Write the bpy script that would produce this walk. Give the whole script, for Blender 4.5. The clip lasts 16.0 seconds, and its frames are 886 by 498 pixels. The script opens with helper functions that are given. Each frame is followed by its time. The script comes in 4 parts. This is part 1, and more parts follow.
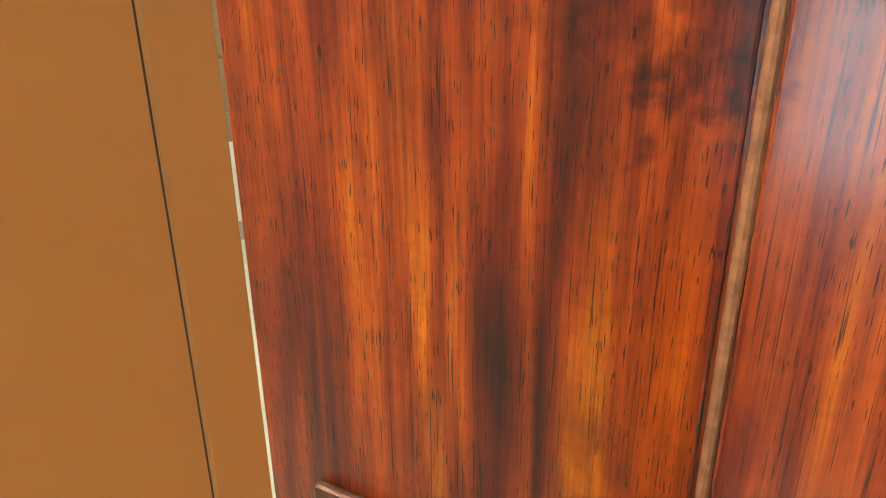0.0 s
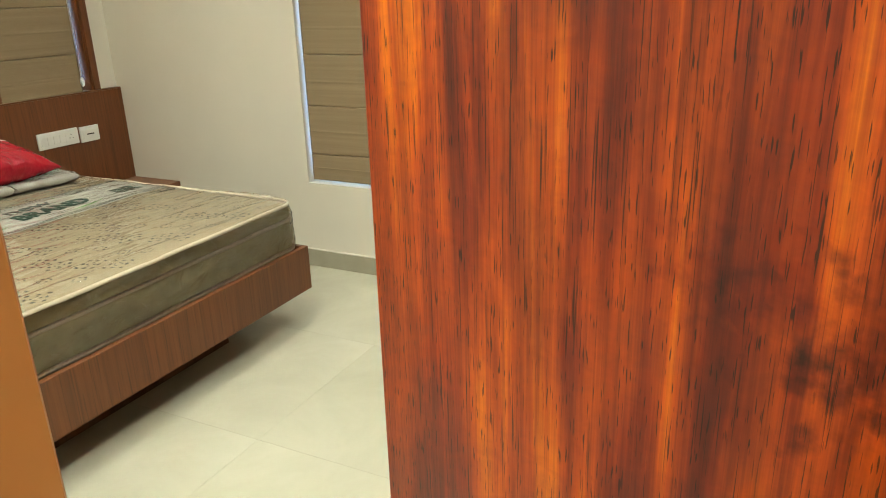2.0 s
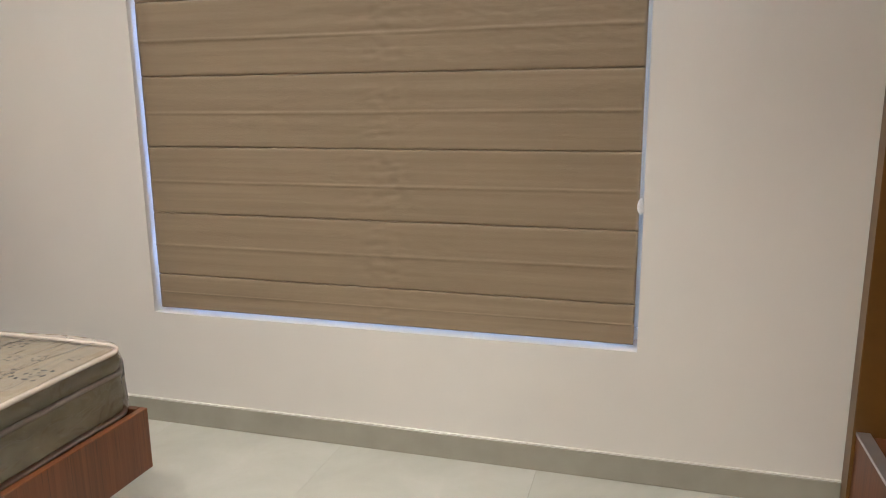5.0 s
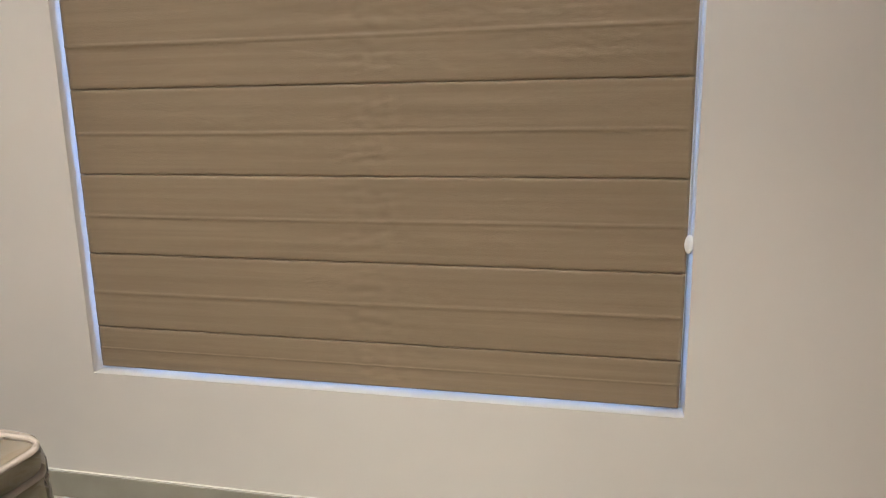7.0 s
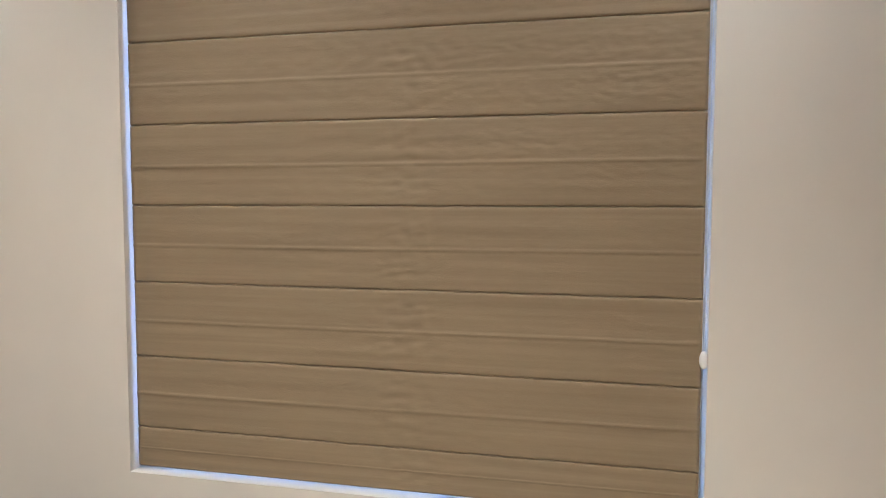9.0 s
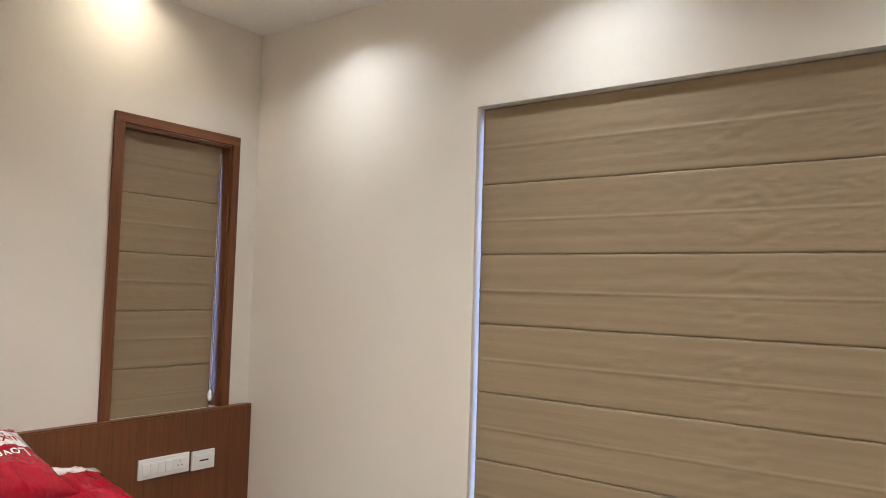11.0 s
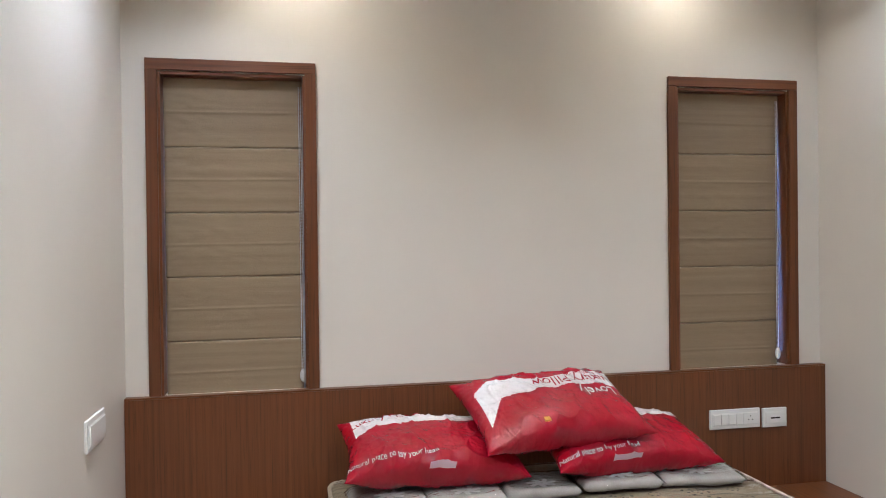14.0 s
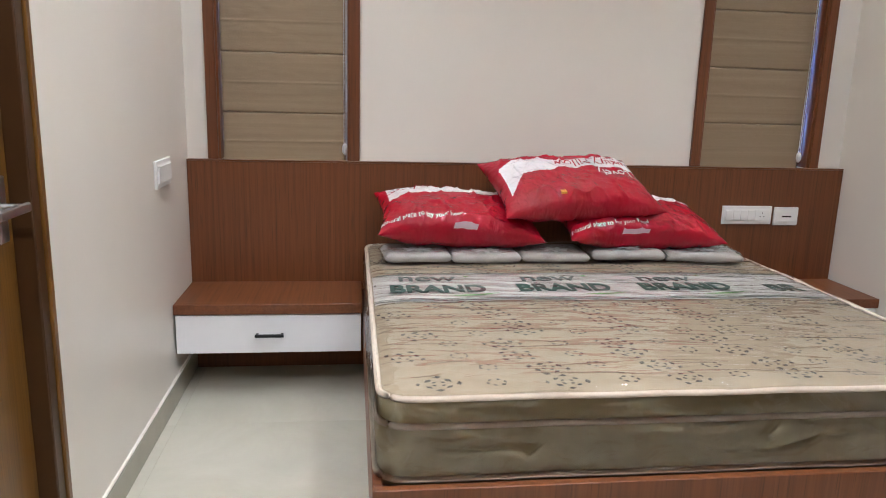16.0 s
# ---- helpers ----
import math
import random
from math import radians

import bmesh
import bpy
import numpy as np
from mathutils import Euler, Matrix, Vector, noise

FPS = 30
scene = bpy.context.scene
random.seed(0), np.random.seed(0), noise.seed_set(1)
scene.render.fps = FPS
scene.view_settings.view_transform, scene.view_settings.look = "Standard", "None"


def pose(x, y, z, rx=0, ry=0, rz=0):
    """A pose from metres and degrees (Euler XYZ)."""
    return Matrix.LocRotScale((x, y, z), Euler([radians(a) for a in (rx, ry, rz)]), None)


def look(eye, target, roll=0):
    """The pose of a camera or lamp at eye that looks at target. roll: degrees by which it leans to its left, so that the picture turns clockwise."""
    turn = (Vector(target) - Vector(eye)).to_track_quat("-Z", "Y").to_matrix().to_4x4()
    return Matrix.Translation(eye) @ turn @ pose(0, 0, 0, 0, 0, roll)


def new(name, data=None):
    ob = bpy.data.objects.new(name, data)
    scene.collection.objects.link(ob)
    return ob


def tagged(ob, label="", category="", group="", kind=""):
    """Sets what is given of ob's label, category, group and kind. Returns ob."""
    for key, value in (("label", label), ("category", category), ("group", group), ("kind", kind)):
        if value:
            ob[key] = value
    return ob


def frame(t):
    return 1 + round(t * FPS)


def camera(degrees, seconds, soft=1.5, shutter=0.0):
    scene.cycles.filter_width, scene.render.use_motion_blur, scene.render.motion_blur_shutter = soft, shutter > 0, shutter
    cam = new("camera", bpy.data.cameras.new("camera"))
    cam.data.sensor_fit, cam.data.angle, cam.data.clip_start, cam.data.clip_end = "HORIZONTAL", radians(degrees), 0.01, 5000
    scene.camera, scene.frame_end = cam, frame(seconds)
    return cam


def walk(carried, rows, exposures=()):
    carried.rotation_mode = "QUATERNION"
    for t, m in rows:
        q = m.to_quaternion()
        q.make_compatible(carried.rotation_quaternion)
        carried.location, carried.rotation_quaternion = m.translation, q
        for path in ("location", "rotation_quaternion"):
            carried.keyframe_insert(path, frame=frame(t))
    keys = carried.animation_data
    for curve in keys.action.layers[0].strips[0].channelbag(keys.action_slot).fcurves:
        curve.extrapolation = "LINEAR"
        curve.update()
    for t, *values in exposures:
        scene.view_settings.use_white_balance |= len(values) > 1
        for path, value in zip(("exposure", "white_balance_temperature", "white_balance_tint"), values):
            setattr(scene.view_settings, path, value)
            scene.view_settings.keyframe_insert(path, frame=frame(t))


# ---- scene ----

W, BACK, FOOT, CEIL = 3.2, 0.04, -4.65, 2.95

# ---- camera ----
cam = camera(62.8, 16.0, soft=1.0)
FIRST = [
    (0, -0.100, -3.809, 1.396, 67.567, 0.484, -79.815),
    (0.5, -0.102, -3.816, 1.416, 68.240, 0.453, -78.662),
    (1, -0.114, -3.844, 1.415, 70.573, 0.661, -72.824),
    (1.5, -0.109, -3.897, 1.468, 69.50, 0.717, -63.85),
    (2, -0.035, -3.830, 1.494, 70.452, 1.607, -63.918),
    (2.25, 0.008, -3.790, 1.503, 71.35, 1.60, -64.75),
    (2.5, 0.030, -3.711, 1.507, 72.110, 1.596, -65.8),
    (3, 0.135, -3.621, 1.490, 73.303, 2.158, -65.935),
    (3.5, 0.224, -3.575, 1.406, 76.326, 2.178, -64.775),
    (4, 0.344, -3.550, 1.420, 77.578, 1.853, -64.863),
    (4.4, 0.437, -3.535, 1.421, 77.786, 1.535, -67.672),
    (4.5, 0.472, -3.520, 1.405, 77.702, 0.949, -68.927),
    (4.7, 0.553, -3.471, 1.383, 77.851, 0.559, -71.810),
    (6.8, 1.134, -3.111, 1.391, 78.799, 0.556, -77.519),
    (7, 1.117, -3.136, 1.434, 78.113, 1.008, -77.063),
    (7.5, 1.075, -3.135, 1.452, 79.069, 1.217, -77.776),
    (8, 1.059, -3.127, 1.445, 81.655, 0.732, -78.915),
    (8.2, 1.048, -3.125, 1.439, 83.459, 0.304, -79.193),
]
PATH = [
    (10.3, (0.723, -3.056, 1.615), (2.575, -2.312, 1.735), 1.9),
    (10.5, (0.713, -3.068, 1.61), (2.506, -2.189, 1.736), 1.8),
    (11, (0.715, -3.066, 1.61), (2.315, -1.873, 1.723), 1.7),
    (11.5, (0.713, -3.068, 1.61), (2.11, -1.638, 1.692), 0.9),
    (12, (0.713, -3.069, 1.609), (1.92, -1.475, 1.659), -0.1),
    (12.5, (0.718, -3.063, 1.612), (1.704, -1.323, 1.637), -0.8),
    (13, (0.698, -3.088, 1.601), (1.431, -1.227, 1.627), -1.3),
    (13.5, (0.694, -3.093, 1.6), (1.207, -1.16, 1.629), -1.3),
    (14, (0.694, -3.093, 1.602), (1.085, -1.131, 1.586), -0.7),
    (14.5, (0.736, -3.145, 1.535), (1.056, -1.173, 1.451), -0.2),
    (15, (0.71, -3.258, 1.468), (1.01, -1.288, 1.293), 0.5),
    (15.5, (0.698, -3.334, 1.389), (0.984, -1.374, 1.115), 1.2),
    (16, (0.742, -3.386, 1.32), (0.99, -1.447, 0.896), 1.6),
]
walk(cam, [(t, pose(*p)) for t, *p in FIRST] + [(t, look(e, a, r)) for t, e, a, r in PATH],
     exposures=[(0.0, 0.45, 6900, -4), (1.5, 0.38, 7000, -8), (2.6, 0.52, 6900, -6), (3.4, 0.5, 6600, 4), (4.1, 0.3, 6050, 12), (8.0, 0.20, 6200, 12), (10.4, 0.40, 6250, 11), (11.2, 0.28, 6250, 11), (12.6, 0.12, 5650, 10), (14.5, 0.3, 5650, 11), (16.0, 0.35, 5700, 12)])

# ---- world and lights ----
world = bpy.data.worlds.new("sky")
scene.world = world
world.use_nodes = True
wn = world.node_tree
sky = wn.nodes.new("ShaderNodeTexSky")
sky.sky_type, sky.sun_disc, sky.sun_elevation, sky.sun_rotation = "NISHITA", False, radians(40), radians(200)
wn.links.new(sky.outputs[0], wn.nodes["Background"].inputs[0])
wn.nodes["Background"].inputs[1].default_value = 0.12
sun = new("sun", bpy.data.lights.new("sun", "SUN"))
sun.data.energy, sun.data.angle, sun.data.color = 2.5, radians(0.5), (1.0, 0.95, 0.88)
sun.matrix_world = look((0, 0, 0), (0.3, 0.8, -0.75))

COOL, WARM, NEUTRAL = (0.93, 0.96, 1.0), (1.0, 0.86, 0.66), (1.0, 0.96, 0.9)
SPOTS = [  # x, y, z, watts, colour
    (2.84, -0.72, CEIL, 3.5, COOL), (2.80, -1.95, CEIL, 4.4, COOL), (2.80, -3.3, CEIL, 4.0, COOL),
    (2.40, -0.16, CEIL + 0.12, 2.5, WARM), (0.70, -0.16, CEIL + 0.12, 3.3, WARM), (0.36, -0.75, CEIL, 7, COOL),
    # unseen fill lamps, added for the room and, at 30 W, the open leaf
    (0.40, -2.1, CEIL, 9, NEUTRAL), (0.17, -3.36, CEIL, 30, NEUTRAL), (1.55, -1.65, CEIL, 14, NEUTRAL), (1.9, -2.8, CEIL, 8, NEUTRAL),
    # added in the unseen hall to brighten the jamb
    (-0.32, -5.2, 2.75, 24, NEUTRAL),
]

# ---- materials ----
def nodes(name, rough=0.5, metal=0.0, spec=0.5):
    m = bpy.data.materials.new(name)
    m.use_nodes = True
    b = m.node_tree.nodes["Principled BSDF"]
    b.inputs["Roughness"].default_value, b.inputs["Metallic"].default_value = rough, metal
    b.inputs["Specular IOR Level"].default_value = spec
    return m, m.node_tree, b


def coords(nt, scale=(1, 1, 1), kind="Object"):
    tc, mp = nt.nodes.new("ShaderNodeTexCoord"), nt.nodes.new("ShaderNodeMapping")
    mp.inputs["Scale"].default_value = scale
    nt.links.new(tc.outputs[kind], mp.inputs["Vector"])
    return mp.outputs[0]


def noise_tex(nt, vec, scale, detail=4, rough=0.55, distort=0.0):
    n = nt.nodes.new("ShaderNodeTexNoise")
    n.inputs["Scale"].default_value, n.inputs["Detail"].default_value = scale, detail
    n.inputs["Roughness"].default_value, n.inputs["Distortion"].default_value = rough, distort
    nt.links.new(vec, n.inputs["Vector"])
    return n.outputs[0]


def ramp(nt, fac, *stops):
    r = nt.nodes.new("ShaderNodeValToRGB")
    el = r.color_ramp.elements
    while len(el) < len(stops):
        el.new(0.5)
    for e, (p, c) in zip(el, stops):
        e.position, e.color = p, (*c, 1) if len(c) == 3 else (c[0], c[0], c[0], 1)
    nt.links.new(fac, r.inputs[0])
    return r.outputs[0]


def blend(nt, kind, fac, a, b):
    x = nt.nodes.new("ShaderNodeMixRGB")
    x.blend_type = kind
    for sock, val in zip(x.inputs, (fac, a, b)):
        if isinstance(val, bpy.types.NodeSocket):
            nt.links.new(val, sock)
        elif isinstance(val, (int, float)):
            sock.default_value = val
        else:
            sock.default_value = (*val, 1)
    return x.outputs[0]


def bump(nt, b, height, strength, dist=0.002):
    n = nt.nodes.new("ShaderNodeBump")
    n.inputs["Strength"].default_value, n.inputs["Distance"].default_value = strength, dist
    nt.links.new(height, n.inputs["Height"])
    nt.links.new(n.outputs[0], b.inputs["Normal"])
    return n.outputs[0]


def plain(name, col, rough=0.5, metal=0.0, var=0.06, scale=8, bmp=0.05, spec=0.5):
    m, nt, b = nodes(name, rough, metal, spec)
    v = coords(nt)
    n = noise_tex(nt, v, scale)
    lo, hi = [c * (1 - var) for c in col], [min(1, c * (1 + var)) for c in col]
    nt.links.new(ramp(nt, n, (0.3, lo), (0.7, hi)), b.inputs["Base Color"])
    if bmp:
        bump(nt, b, noise_tex(nt, v, scale * 25), bmp)
    return m


def wood(name, dark, mid, light, axis=2, rough=0.4, fine=1.0, coat=0.0, figure=0.5):
    """Straight-grained laminate: stretched noise for growth figure, finer streaks and dark pores."""
    m, nt, b = nodes(name, rough)
    b.inputs["Coat Weight"].default_value, b.inputs["Coat Roughness"].default_value = coat, 0.12
    s1, s2, s3 = [5 * fine] * 3, [70 * fine] * 3, [170 * fine] * 3
    s1[axis], s2[axis], s3[axis] = 0.5 * fine, 1.2 * fine, 5 * fine
    big = noise_tex(nt, coords(nt, s1), 1.0, 3, 0.5, 0.8)
    streak = noise_tex(nt, coords(nt, s2), 1.0, 3, 0.6, 0.2)
    pore = noise_tex(nt, coords(nt, s3), 1.0, 2, 0.5)
    col = ramp(nt, streak, (0.25, dark), (0.5, mid), (0.75, light))
    col = blend(nt, "MULTIPLY", figure, col, ramp(nt, big, (0.3, (0.55,)), (0.65, (1.0,))))
    col = blend(nt, "MULTIPLY", 0.5, col, ramp(nt, pore, (0.30, (0.35,)), (0.42, (1.0,))))
    nt.links.new(col, b.inputs["Base Color"])
    bump(nt, b, pore, 0.08, 0.001)
    return m


def door_wood():
    """Polished reddish hardwood: upright flame figure, long and short dark pores, smoky knots with bright flecks."""
    m, nt, b = nodes("polished_door_wood", 0.3)
    b.inputs["Coat Weight"].default_value, b.inputs["Coat Roughness"].default_value = 0.45, 0.13
    fig = noise_tex(nt, coords(nt, (30, 30, 1.7)), 1.0, 5, 0.55, 0.7)
    band = noise_tex(nt, coords(nt, (11, 11, 2.2)), 1.0, 4, 0.55, 0.9)
    ripple = noise_tex(nt, coords(nt, (45, 45, 60)), 1.0, 3, 0.6, 0.8)
    streak = noise_tex(nt, coords(nt, (260, 260, 2.5)), 1.0, 4, 0.7, 0.15)
    pore = noise_tex(nt, coords(nt, (800, 800, 55)), 1.0, 1.5, 0.4, 0.1)
    line = noise_tex(nt, coords(nt, (700, 700, 11)), 1.0, 1.5, 0.4, 0.1)
    patch = noise_tex(nt, coords(nt, (20, 20, 5)), 1.0, 3, 0.6, 0.5)
    col = ramp(nt, fig, (0.30, (0.085, 0.006, 0.0006)), (0.44, (0.27, 0.025, 0.001)), (0.56, (0.56, 0.085, 0.0015)), (0.70, (0.88, 0.24, 0.003)))
    col = blend(nt, "MULTIPLY", 0.8, col, ramp(nt, band, (0.36, (0.30, 0.18, 0.25)), (0.58, (1.0, 1.0, 1.0))))
    col = blend(nt, "MULTIPLY", 0.35, col, ramp(nt, ripple, (0.35, (0.55, 0.42, 0.4)), (0.6, (1.0, 1.0, 1.0))))
    col = blend(nt, "MULTIPLY", 0.55, col, ramp(nt, streak, (0.36, (0.40, 0.27, 0.25)), (0.56, (1.0, 1.0, 1.0))))
    dots = blend(nt, "LIGHTEN", 1.0, ramp(nt, pore, (0.330, (0.05,)), (0.375, (1.0,))), ramp(nt, patch, (0.50, (0.0,)), (0.62, (0.9,))))
    lines = blend(nt, "LIGHTEN", 1.0, ramp(nt, line, (0.320, (0.05,)), (0.365, (1.0,))), ramp(nt, patch, (0.36, (0.9,)), (0.48, (0.0,))))
    col = blend(nt, "MULTIPLY", 0.88, col, dots)
    col = blend(nt, "MULTIPLY", 0.85, col, lines)
    tc = nt.nodes.new("ShaderNodeTexCoord")
    nz = nt.nodes.new("ShaderNodeTexNoise")
    nz.inputs["Scale"].default_value, nz.inputs["Detail"].default_value = 40, 5
    nt.links.new(tc.outputs["Object"], nz.inputs["Vector"])

    def spot(x, z, sx, sz, low, high):
        mp, add, sub, ln = (nt.nodes.new("ShaderNode" + k) for k in ("Mapping", "VectorMath", "VectorMath", "VectorMath"))
        mp.inputs["Location"].default_value, mp.inputs["Scale"].default_value = (-x * sx, 0, -z * sz), (sx, 0.01, sz)
        add.operation, sub.operation, ln.operation = "ADD", "SUBTRACT", "LENGTH"
        sub.inputs[1].default_value = (0.5, 0.5, 0.5)
        nt.links.new(tc.outputs["Object"], mp.inputs["Vector"])
        nt.links.new(mp.outputs[0], add.inputs[0])
        wob = nt.nodes.new("ShaderNodeVectorMath")
        wob.operation = "MULTIPLY_ADD"
        wob.inputs[1].default_value, wob.inputs[2].default_value = (2.6, 2.6, 2.6), (-0.8, -0.8, -0.8)
        nt.links.new(nz.outputs["Color"], wob.inputs[0])
        nt.links.new(wob.outputs[0], add.inputs[1])
        nt.links.new(add.outputs[0], sub.inputs[0])
        nt.links.new(sub.outputs[0], ln.inputs[0])
        return ramp(nt, ln.outputs["Value"], (0.05, low), (0.30, high), (0.6, (1.0, 1.0, 1.0)))

    for x, z, sx, sz, low, high in ((0.312, 1.338, 12, 17, (0.07, 0.06, 0.10), (0.45, 0.32, 0.4)), (0.255, 1.362, 14, 26, (0.28, 0.2, 0.25), (0.7, 0.5, 0.5)), (0.345, 1.38, 16, 18, (0.25, 0.22, 0.3), (0.6, 0.5, 0.5))):
        col = blend(nt, "MULTIPLY", 0.9, col, spot(x, z, sx, sz, low, high))
    for x, z, sx, sz in ((0.282, 1.345, 26, 40), (0.335, 1.305, 20, 26)):
        inv = nt.nodes.new("ShaderNodeInvert")
        nt.links.new(spot(x, z, sx, sz, (0.0, 0.0, 0.0), (0.55, 0.55, 0.55)), inv.inputs["Color"])
        col = blend(nt, "ADD", inv.outputs[0], col, (0.16, 0.022, 0.0))
    nt.links.new(col, b.inputs["Base Color"])
    bump(nt, b, pore, 0.25, 0.0005)
    return m


def wall_paint():
    m, nt, b = nodes("cream_wall_paint", 0.34, spec=0.4)
    v = coords(nt, kind="Object")
    nt.links.new(ramp(nt, noise_tex(nt, v, 1.3, 3), (0.3, (0.72, 0.675, 0.60)), (0.7, (0.77, 0.725, 0.645))), b.inputs["Base Color"])
    bump(nt, b, noise_tex(nt, v, 60, 6, 0.7), 0.06, 0.004)
    return m


def tile_mat():
    m, nt, b = nodes("polished_floor_tile", 0.09)
    v = coords(nt)
    info = nt.nodes.new("ShaderNodeObjectInfo")
    cl = noise_tex(nt, v, 2.2, 6, 0.6, 0.5)
    col = ramp(nt, cl, (0.3, (0.455, 0.43, 0.345)), (0.55, (0.51, 0.485, 0.395)), (0.75, (0.55, 0.525, 0.435)))
    col = blend(nt, "MULTIPLY", 1.0, col, ramp(nt, info.outputs["Random"], (0.0, (0.95,)), (1.0, (1.0,))))
    nt.links.new(col, b.inputs["Base Color"])
    nt.links.new(ramp(nt, noise_tex(nt, v, 5, 4), (0.3, (0.07,)), (0.7, (0.16,))), b.inputs["Roughness"])
    return m


def blind_mat():
    """Woven blind cloth with faint horizontal slubs and soft creases."""
    m, nt, b = nodes("taupe_blind_cloth", 0.62, spec=0.3)
    b.inputs["Sheen Weight"].default_value = 0.15
    slub = noise_tex(nt, coords(nt, (0.9, 0.9, 48)), 1.0, 4, 0.6, 0.3)
    weave = noise_tex(nt, coords(nt, (240, 240, 900)), 1.0, 2)
    fold = noise_tex(nt, coords(nt, (5, 5, 16)), 1.0, 3, 0.5, 1.2)
    col = ramp(nt, slub, (0.3, (0.268, 0.196, 0.117)), (0.55, (0.29, 0.215, 0.131)), (0.75, (0.315, 0.236, 0.146)))
    col = blend(nt, "MULTIPLY", 0.3, col, ramp(nt, weave, (0.35, (0.75,)), (0.6, (1.0,))))
    nt.links.new(col, b.inputs["Base Color"])
    crumple = noise_tex(nt, coords(nt, (26, 26, 60)), 1.0, 3, 0.55, 0.9)
    bump(nt, b, blend(nt, "ADD", 0.3, blend(nt, "ADD", 0.3, fold, weave), crumple), 0.26, 0.006)
    return m


def film_mat(name, amount=0.07, wr=0.3, scale=(7, 30, 30), ior=1.36):
    """Clear crinkled packing film: see-through, with a thin sharp sheen that grows at grazing angles."""
    m = bpy.data.materials.new(name)
    m.use_nodes = True
    nt = m.node_tree
    nt.nodes.remove(nt.nodes["Principled BSDF"])
    out = nt.nodes["Material Output"]
    tr, gl, mix, fr, add = (nt.nodes.new("ShaderNode" + k) for k in ("BsdfTransparent", "BsdfGlossy", "MixShader", "Fresnel", "Math"))
    tr.inputs[0].default_value = (0.96, 0.96, 0.955, 1)
    gl.inputs["Roughness"].default_value = 0.07
    fr.inputs["IOR"].default_value = ior
    add.operation = "ADD"
    add.inputs[1].default_value = amount
    bp = nt.nodes.new("ShaderNodeBump")
    bp.inputs["Strength"].default_value, bp.inputs["Distance"].default_value = wr, 0.02
    ridge = nt.nodes.new("ShaderNodeTexNoise")
    ridge.noise_type, ridge.normalize = "RIDGED_MULTIFRACTAL", True
    for key, val in (("Scale", 1.0), ("Detail", 2.0), ("Roughness", 0.5), ("Distortion", 1.4)):
        ridge.inputs[key].default_value = val
    nt.links.new(coords(nt, scale), ridge.inputs["Vector"])
    nt.links.new(ridge.outputs[0], bp.inputs["Height"])
    nt.links.new(bp.outputs[0], gl.inputs["Normal"])
    nt.links.new(bp.outputs[0], fr.inputs["Normal"])
    nt.links.new(fr.outputs[0], add.inputs[0])
    nt.links.new(add.outputs[0], mix.inputs[0])
    nt.links.new(tr.outputs[0], mix.inputs[1])
    nt.links.new(gl.outputs[0], mix.inputs[2])
    nt.links.new(mix.outputs[0], out.inputs[0])
    return m


def bag_mat(name, col, dark):
    """Glossy printed plastic bag, its film drawn into sharp crinkles."""
    m, nt, b = nodes(name, 0.6, spec=0.05)
    nt.links.new(ramp(nt, noise_tex(nt, coords(nt), 6, 3), (0.3, dark), (0.7, col)), b.inputs["Base Color"])
    b.inputs["Coat Weight"].default_value, b.inputs["Coat Roughness"].default_value = 0.85, 0.13

    def ridges(scale, distort):
        n = nt.nodes.new("ShaderNodeTexNoise")
        n.noise_type, n.normalize = "RIDGED_MULTIFRACTAL", True
        for key, val in (("Scale", 1.0), ("Detail", 2.5), ("Roughness", 0.5), ("Distortion", distort)):
            n.inputs[key].default_value = val
        nt.links.new(coords(nt, scale), n.inputs["Vector"])
        return n.outputs[0]

    bump(nt, b, noise_tex(nt, coords(nt, (13, 8, 8)), 1.0, 2, 0.45, 1.5), 0.5, 0.02)
    crease = nt.nodes.new("ShaderNodeBump")
    crease.inputs["Strength"].default_value, crease.inputs["Distance"].default_value = 0.8, 0.022
    both = blend(nt, "ADD", 0.5, ridges((15, 7, 9), 0.9), ridges((42, 26, 26), 0.6))
    nt.links.new(both, crease.inputs["Height"])
    nt.links.new(crease.outputs[0], b.inputs["Coat Normal"])
    return m


def glow(name, col, strength):
    m = bpy.data.materials.new(name)
    m.use_nodes = True
    b = m.node_tree.nodes["Principled BSDF"]
    b.inputs["Emission Color"].default_value, b.inputs["Emission Strength"].default_value = (*col, 1), strength
    b.inputs["Base Color"].default_value = (*col, 1)
    return m


def glass_mat():
    m, nt, b = nodes("window_glass", 0.02)
    b.inputs["Transmission Weight"].default_value, b.inputs["IOR"].default_value = 1.0, 1.45
    return m


